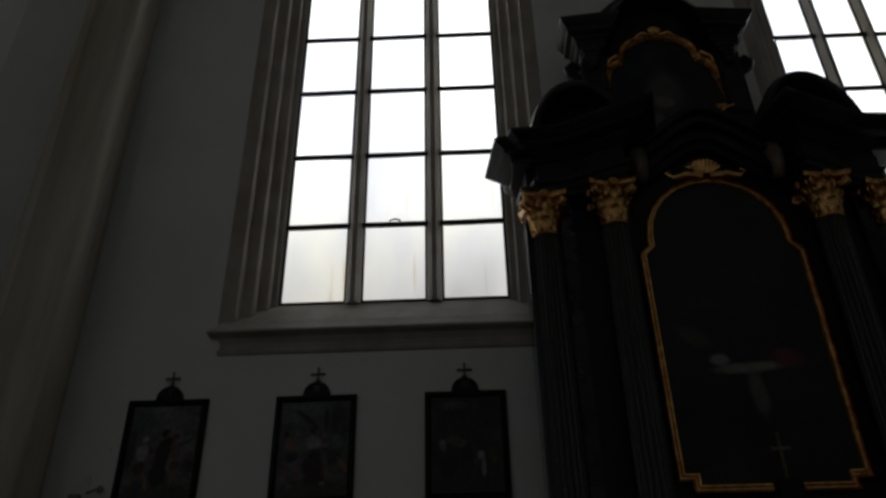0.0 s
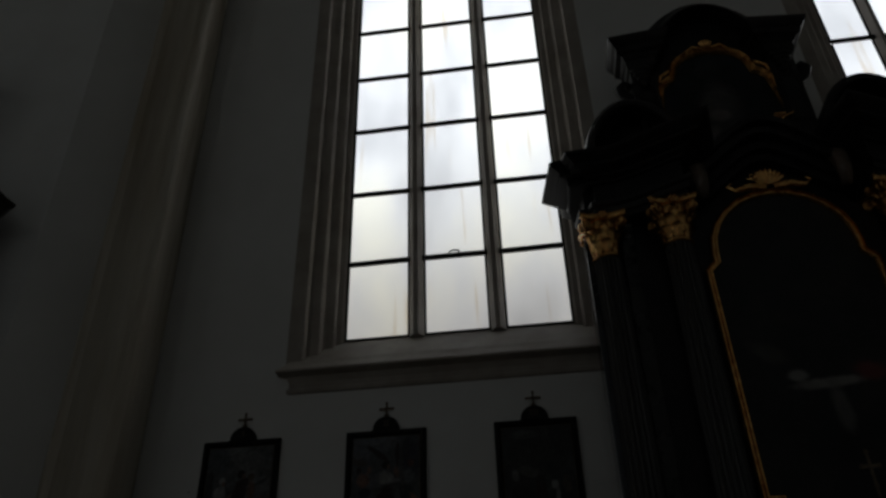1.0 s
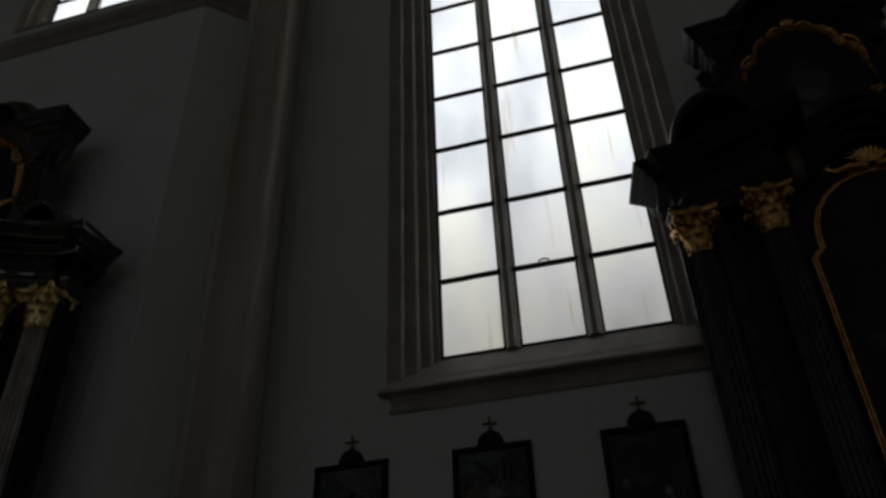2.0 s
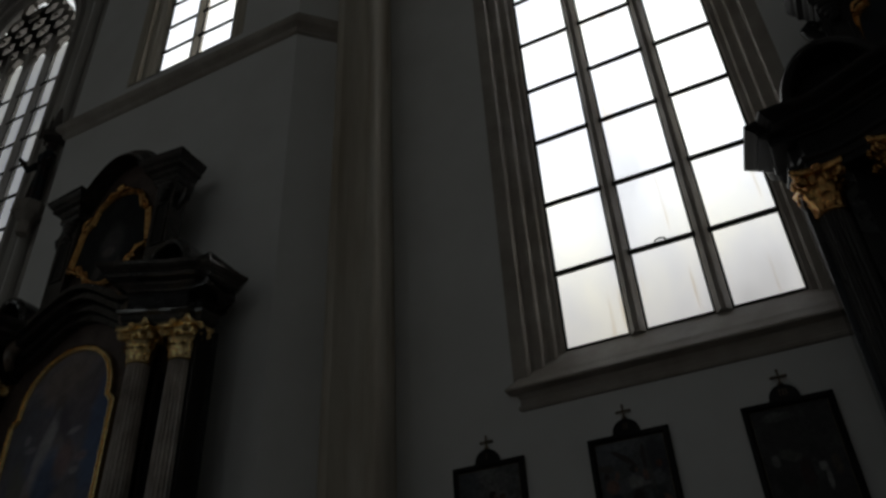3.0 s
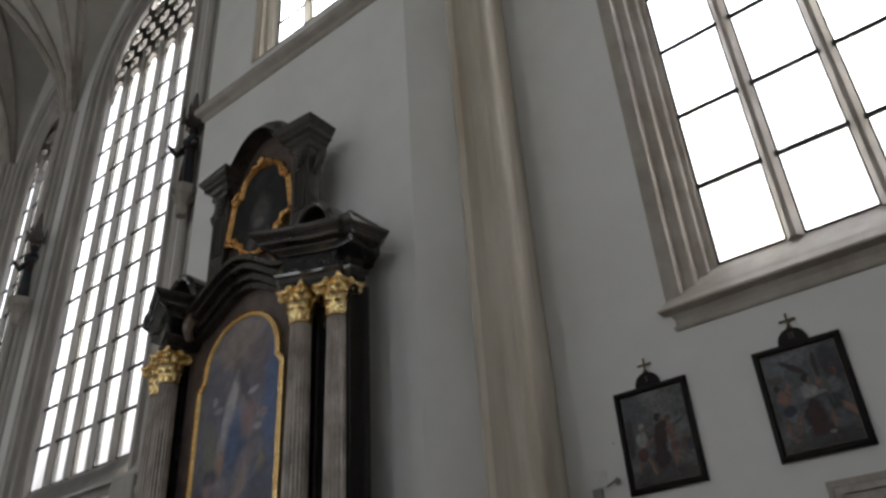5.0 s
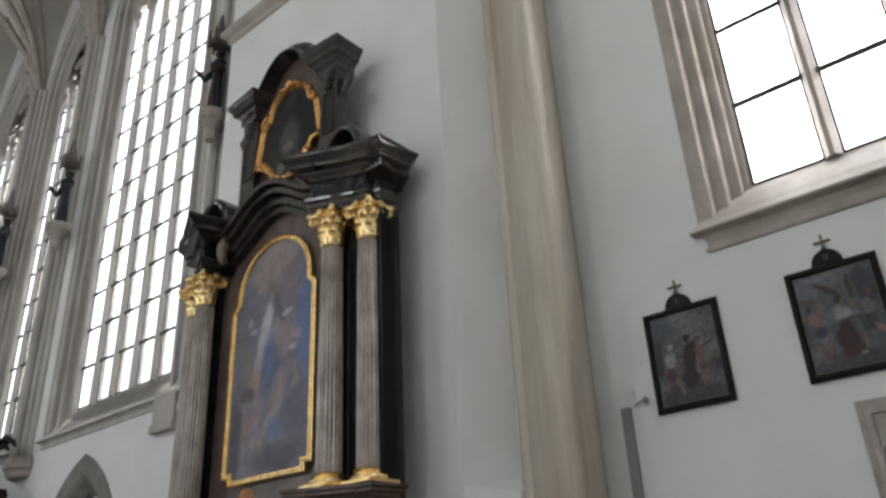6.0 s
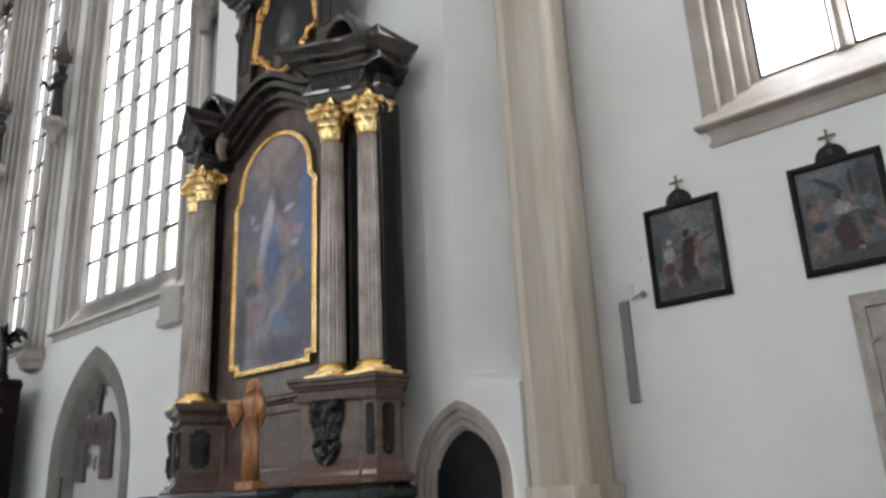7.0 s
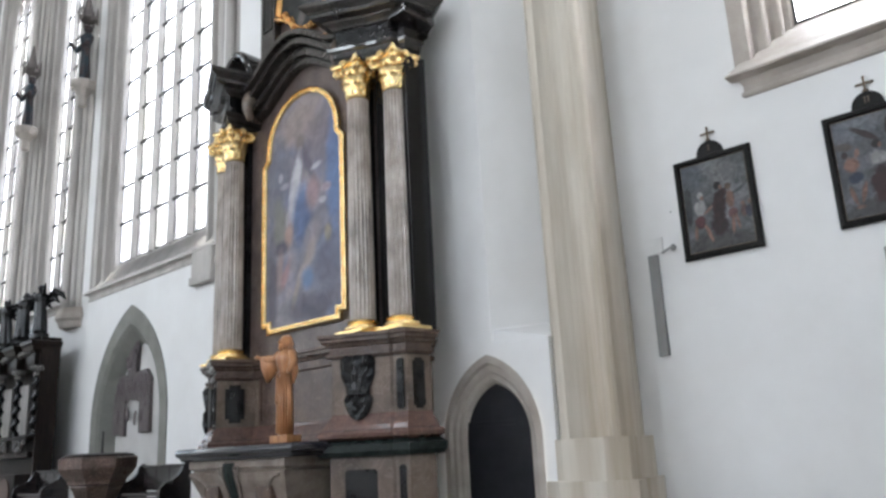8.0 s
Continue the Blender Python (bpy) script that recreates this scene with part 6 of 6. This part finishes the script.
# dark benches with shaped ends
def bench(x, y, w, rz=0):
    root = thing("bench", "dark polished wooden bench with curved carved ends", "bench", x, y, 0, rz, group="wooden benches")
    bm = bmesh.new()
    box(bm, -w / 2 + 0.05, w / 2 - 0.05, -0.42, 0.02, 0.68, 0.73, 0.01)
    part("seat", bm, PEWWOOD, root)
    for k in range(3):
        bm = bmesh.new()
        u0 = -w / 2 + 0.06 + (w - 0.12) * k / 3
        box(bm, u0, u0 + (w - 0.12) / 3 - 0.02, 0.02, 0.05, 0.75, 1.16, 0.01)
        part("back_panel", bm, PEWWOOD, root)
    bm = bmesh.new()
    box(bm, -w / 2 + 0.03, w / 2 - 0.03, 0.0, 0.07, 1.15, 1.21, 0.012)
    part("top_rail", bm, PEWWOOD, root)
    bm = bmesh.new()
    box(bm, -w / 2 + 0.06, w / 2 - 0.06, -0.36, -0.33, 0.1, 0.66)
    part("front_board", bm, PEWWOOD, root)
    for s in (-1, 1):
        bm = bmesh.new()
        prof = [(0.12, 0.0), (0.12, 1.2), (0.04, 1.24), (-0.04, 1.18), (-0.07, 1.08), (-0.14, 1.0), (-0.24, 0.94), (-0.36, 0.9), (-0.46, 0.82), (-0.48, 0.7), (-0.44, 0.55), (-0.40, 0.2), (-0.46, 0.0)]
        a = [bm.verts.new((s * w / 2 - 0.03, y_, z_)) for y_, z_ in prof]
        b = [bm.verts.new((s * w / 2 + 0.03, y_, z_)) for y_, z_ in prof]
        for q in range(len(prof)):
            bm.faces.new((a[q], a[(q + 1) % len(prof)], b[(q + 1) % len(prof)], b[q]))
        for r in (a, b):
            bmesh.ops.triangle_fill(bm, use_beauty=True, edges=[e for e in {e for v in r for e in v.link_edges} if e.verts[0] in r and e.verts[1] in r])
        part("bench_end", bm, PEWWOOD, root)
    bm = bmesh.new()
    box(bm, -w / 2 - 0.1, w / 2 + 0.1, -0.55, 0.2, -0.0, 0.02)
    part("footboard", bm, PEWWOOD, root)
    return root


bench(-13.95, 7.3, 1.62)
bench(-18.9, 7.2, 1.6)


# black choir stalls with twisted columns and carved winged figures on the cornice
def stall(x, y):
    root = thing("choir_stall", "black carved wooden choir stall with twisted columns", "choir stall", x, y, 0, group="choir stalls")
    w = 1.25
    bm = bmesh.new()
    box(bm, -w / 2, w / 2, 0.0, 0.08, 0.0, 4.35)
    part("back_panel", bm, DARKWOOD, root)
    bm = bmesh.new()
    box(bm, -w / 2, w / 2, -0.75, 0.0, 0.0, 1.15, 0.01)
    part("lower_case", bm, DARKWOOD, root)
    bm = bmesh.new()
    pts = [(0.36 * math.cos(math.pi * q / 10), 0.75 + 0.3 * math.sin(math.pi * q / 10)) for q in range(11)]
    plate(bm, [(-0.36, 0.1), (0.36, 0.1)] + pts, -0.775, -0.745)
    part("arched_panel", bm, WOODRED, root)
    bm = bmesh.new()
    box(bm, -w / 2, w / 2, -0.5, 0.0, 1.55, 1.68, 0.02)
    box(bm, -w / 2, w / 2, -0.56, 0.0, 1.98, 2.06, 0.02)
    part("desk_rail", bm, DARKWOOD, root)
    bm = bmesh.new()
    for q in range(9):
        blob(bm, (rnd.uniform(-0.34, 0.34), -0.5, rnd.uniform(1.7, 1.95)), (0.09, 0.06, 0.09), 0.5, 8, q)
    part("carving", bm, WOODGREY, root, "worn pale carved foliage", smooth=True)
    bm = bmesh.new()
    box(bm, -0.3, 0.3, -0.03, 0.0, 2.15, 3.45, 0.01)
    part("panel", bm, PALEPANEL, root, "pale grey back panel")
    # twisted column
    bm = bmesh.new()
    n, hh = 14, 48
    rings = []
    for i in range(hh + 1):
        z = 2.08 + 1.45 * i / hh
        ang = 2 * math.pi * 4.5 * i / hh
        ox, oy = 0.042 * math.cos(ang), 0.042 * math.sin(ang)
        rings.append([bm.verts.new((w / 2 + ox + 0.075 * math.cos(2 * math.pi * k / n), -0.42 + oy + 0.075 * math.sin(2 * math.pi * k / n), z)) for k in range(n)])
    for a, b in zip(rings, rings[1:]):
        for k in range(n):
            bm.faces.new((a[k], a[(k + 1) % n], b[(k + 1) % n], b[k]))
    bm.faces.new(rings[0])
    bm.faces.new(rings[-1])
    part("twisted_column", bm, STALLBLACK, root, "black twisted column", smooth=True)
    bm = bmesh.new()
    lathe(bm, [(0.09, 3.53), (0.10, 3.56), (0.08, 3.6), (0.12, 3.72), (0.15, 3.78)], w / 2, -0.42, 12)
    for q in range(8):
        an = q * math.pi / 4
        blob(bm, (w / 2 + 0.12 * math.cos(an), -0.42 + 0.12 * math.sin(an), 3.7), (0.05, 0.05, 0.07), 0.3, 6, q)
    part("column_capital", bm, WOODGREY, root)
    bm = bmesh.new()
    moulding(bm, [(-w / 2, 0.08), (-w / 2, -0.3), (0.1, -0.3), (0.16, -0.5), (w / 2, -0.5), (w / 2, 0.08)], [(0.0, 3.78), (-0.02, 3.9), (-0.02, 4.1), (-0.1, 4.18), (-0.12, 4.26), (-0.18, 4.32), (-0.18, 4.40), (0.0, 4.44)], back=0.08)
    part("cornice", bm, DARKWOOD, root)
    bm = bmesh.new()
    for q in range(6):
        tube(bm, [(-0.4 + 0.15 * q, -0.5, 4.05), (-0.37 + 0.15 * q, -0.56, 4.12), (-0.32 + 0.15 * q, -0.52, 4.2)], 0.03, 6)
    part("cornice_carving", bm, WOODGREY, root)
    return root


WOODGREY = mat("worn_grey_wood", (0.10, 0.095, 0.09), 0.5, second=(0.04, 0.037, 0.034), scale=6, fine=50, bump=0.3)
PALEPANEL = mat("pale_worn_panel", (0.30, 0.285, 0.27), 0.5, second=(0.17, 0.16, 0.15), scale=4, fine=50, bump=0.1, stretch=(4, 4, 0.6))
WOODRED = mat("dark_red_brown_wood", (0.055, 0.024, 0.016), 0.4, second=(0.035, 0.016, 0.012), scale=5, fine=50, bump=0.1, stretch=(4, 4, 0.6))
STALLBLACK = mat("black_lacquer", (0.006, 0.006, 0.007), 0.2, spec=0.3, scale=5, bump=0.03)
for k in range(7):
    stall(-21.5 - 1.25 * k, 7.9)
bm = bmesh.new()
box(bm, -20.87, -20.77, 7.5, 7.98, 0.0, 4.5, 0.02)
tagged(part("stall_end_panel", bm, DARKWOOD), "black-brown wooden end panel of the choir stalls", "choir stall")
for k in range(7):
    bm = bmesh.new()
    s = 1 if k % 2 else -1
    wing = [([(0.08, 0.05, 0.72), (0.28, 0.08, 0.86), (0.46, 0.08, 0.78), (0.56, 0.08, 0.66)], [0.06, 0.09, 0.06, 0.01]), ([(0.1, 0.05, 0.66), (0.3, 0.06, 0.72), (0.42, 0.06, 0.6)], [0.06, 0.07, 0.015]),
            ([(-0.1, 0.0, 0.76), (-0.24, -0.1, 0.7), (-0.34, -0.16, 0.78)], [0.05, 0.045, 0.03]), ([(0.1, -0.04, 0.78), (0.22, -0.16, 0.9), (0.3, -0.22, 0.98)], [0.05, 0.04, 0.012])]
    figure(bm, 1.02, wing, 0.05 * s, 0.16, k, 0.14)
    box(bm, -0.14, 0.14, -0.12, 0.12, -0.16, 0.0)
    fg = tagged(part("stall_figure", bm, STALLBLACK, smooth=True), "black carved winged figure standing on the stall cornice", "carved figure", group="stall figures")
    fg.matrix_world = pose(-21.15 - 1.25 * k, 7.55, 4.64, 0, 0, 35 + 12 * s) @ Matrix.Scale(1.25, 4)


# painted figures on corbels against the wall shafts, under small canopies
def corbel_figure(x, y, z, rz, seed):
    cb = thing("statue_corbel", "carved stone corbel and canopy on a wall shaft", "corbel", x, y, z, group="statue corbels")
    bm = bmesh.new()
    lathe(bm, [(0.12, -0.75), (0.14, -0.7), (0.13, -0.45), (0.2, -0.35), (0.3, -0.22), (0.34, -0.12), (0.34, -0.03), (0.3, 0.0)], 0, 0, 8)
    for q in range(8):
        an = q * math.pi / 4
        blob(bm, (0.26 * math.cos(an), 0.26 * math.sin(an), -0.2), (0.08, 0.08, 0.09), 0.4, 6, q)
    part("corbel", bm, JAMB_DK, cb)
    bm = bmesh.new()
    lathe(bm, [(0.20, 1.9), (0.25, 1.95), (0.25, 2.02), (0.16, 2.1), (0.11, 2.35), (0.07, 2.6), (0.03, 2.85), (0.0, 2.9)], 0, 0, 8)
    for q in range(6):
        an = q * math.pi / 3
        tube(bm, [(0.24 * math.cos(an), 0.24 * math.sin(an), 1.82), (0.24 * math.cos(an), 0.24 * math.sin(an), 2.2), (0.24 * math.cos(an), 0.24 * math.sin(an), 2.38)], [0.035, 0.03, 0.005], 6)
    part("canopy", bm, DARKST, cb)
    bm = bmesh.new()
    arms = [([(-0.2, 0.0, 1.2), (-0.34, -0.12, 1.05), (-0.42, -0.22, 1.22), (-0.5, -0.26, 1.35)], [0.09, 0.08, 0.06, 0.03]), ([(0.2, 0.0, 1.2), (0.3, -0.1, 1.0), (0.16, -0.26, 0.95)], [0.09, 0.085, 0.05])]
    figure(bm, 1.75, arms, 0.06, 0.22, seed, 0.2, (0.8, 0.8))
    fg = tagged(part("saint_statue", bm, POLY, smooth=True), "dark painted wooden robed statue on a stone corbel", "statue", group="wall statues")
    fg.matrix_world = pose(x, y, z, 0, 0, rz)


corbel_figure(-13.15, 7.95, 11.75, 0, 2)
corbel_figure(-20.65, 8.0, 11.7, 0, 5)
corbel_figure(-24.85, 8.0, 11.7, 0, 7)

# small gilded cross stand on the black altar's ledge
g = thing("altar_cross", "small gilded altar cross on a dark stepped stand", "altar cross", 2.95, 7.45, 2.75)
bm = bmesh.new()
box(bm, -0.16, 0.16, -0.12, 0.12, 0.0, 0.12, 0.01)
box(bm, -0.11, 0.11, -0.08, 0.08, 0.12, 0.3, 0.01)
part("stand", bm, DARKWOOD, g)
bm = bmesh.new()
box(bm, -0.012, 0.012, -0.01, 0.01, 0.3, 0.72)
box(bm, -0.07, 0.07, -0.011, 0.011, 0.58, 0.61)
for px, pz in ((0, 0.73), (-0.075, 0.595), (0.075, 0.595), (0, 0.42)):
    blob(bm, (px, 0, pz), (0.025, 0.015, 0.025), 0.1, 8)
part("cross", bm, BRASS, g)
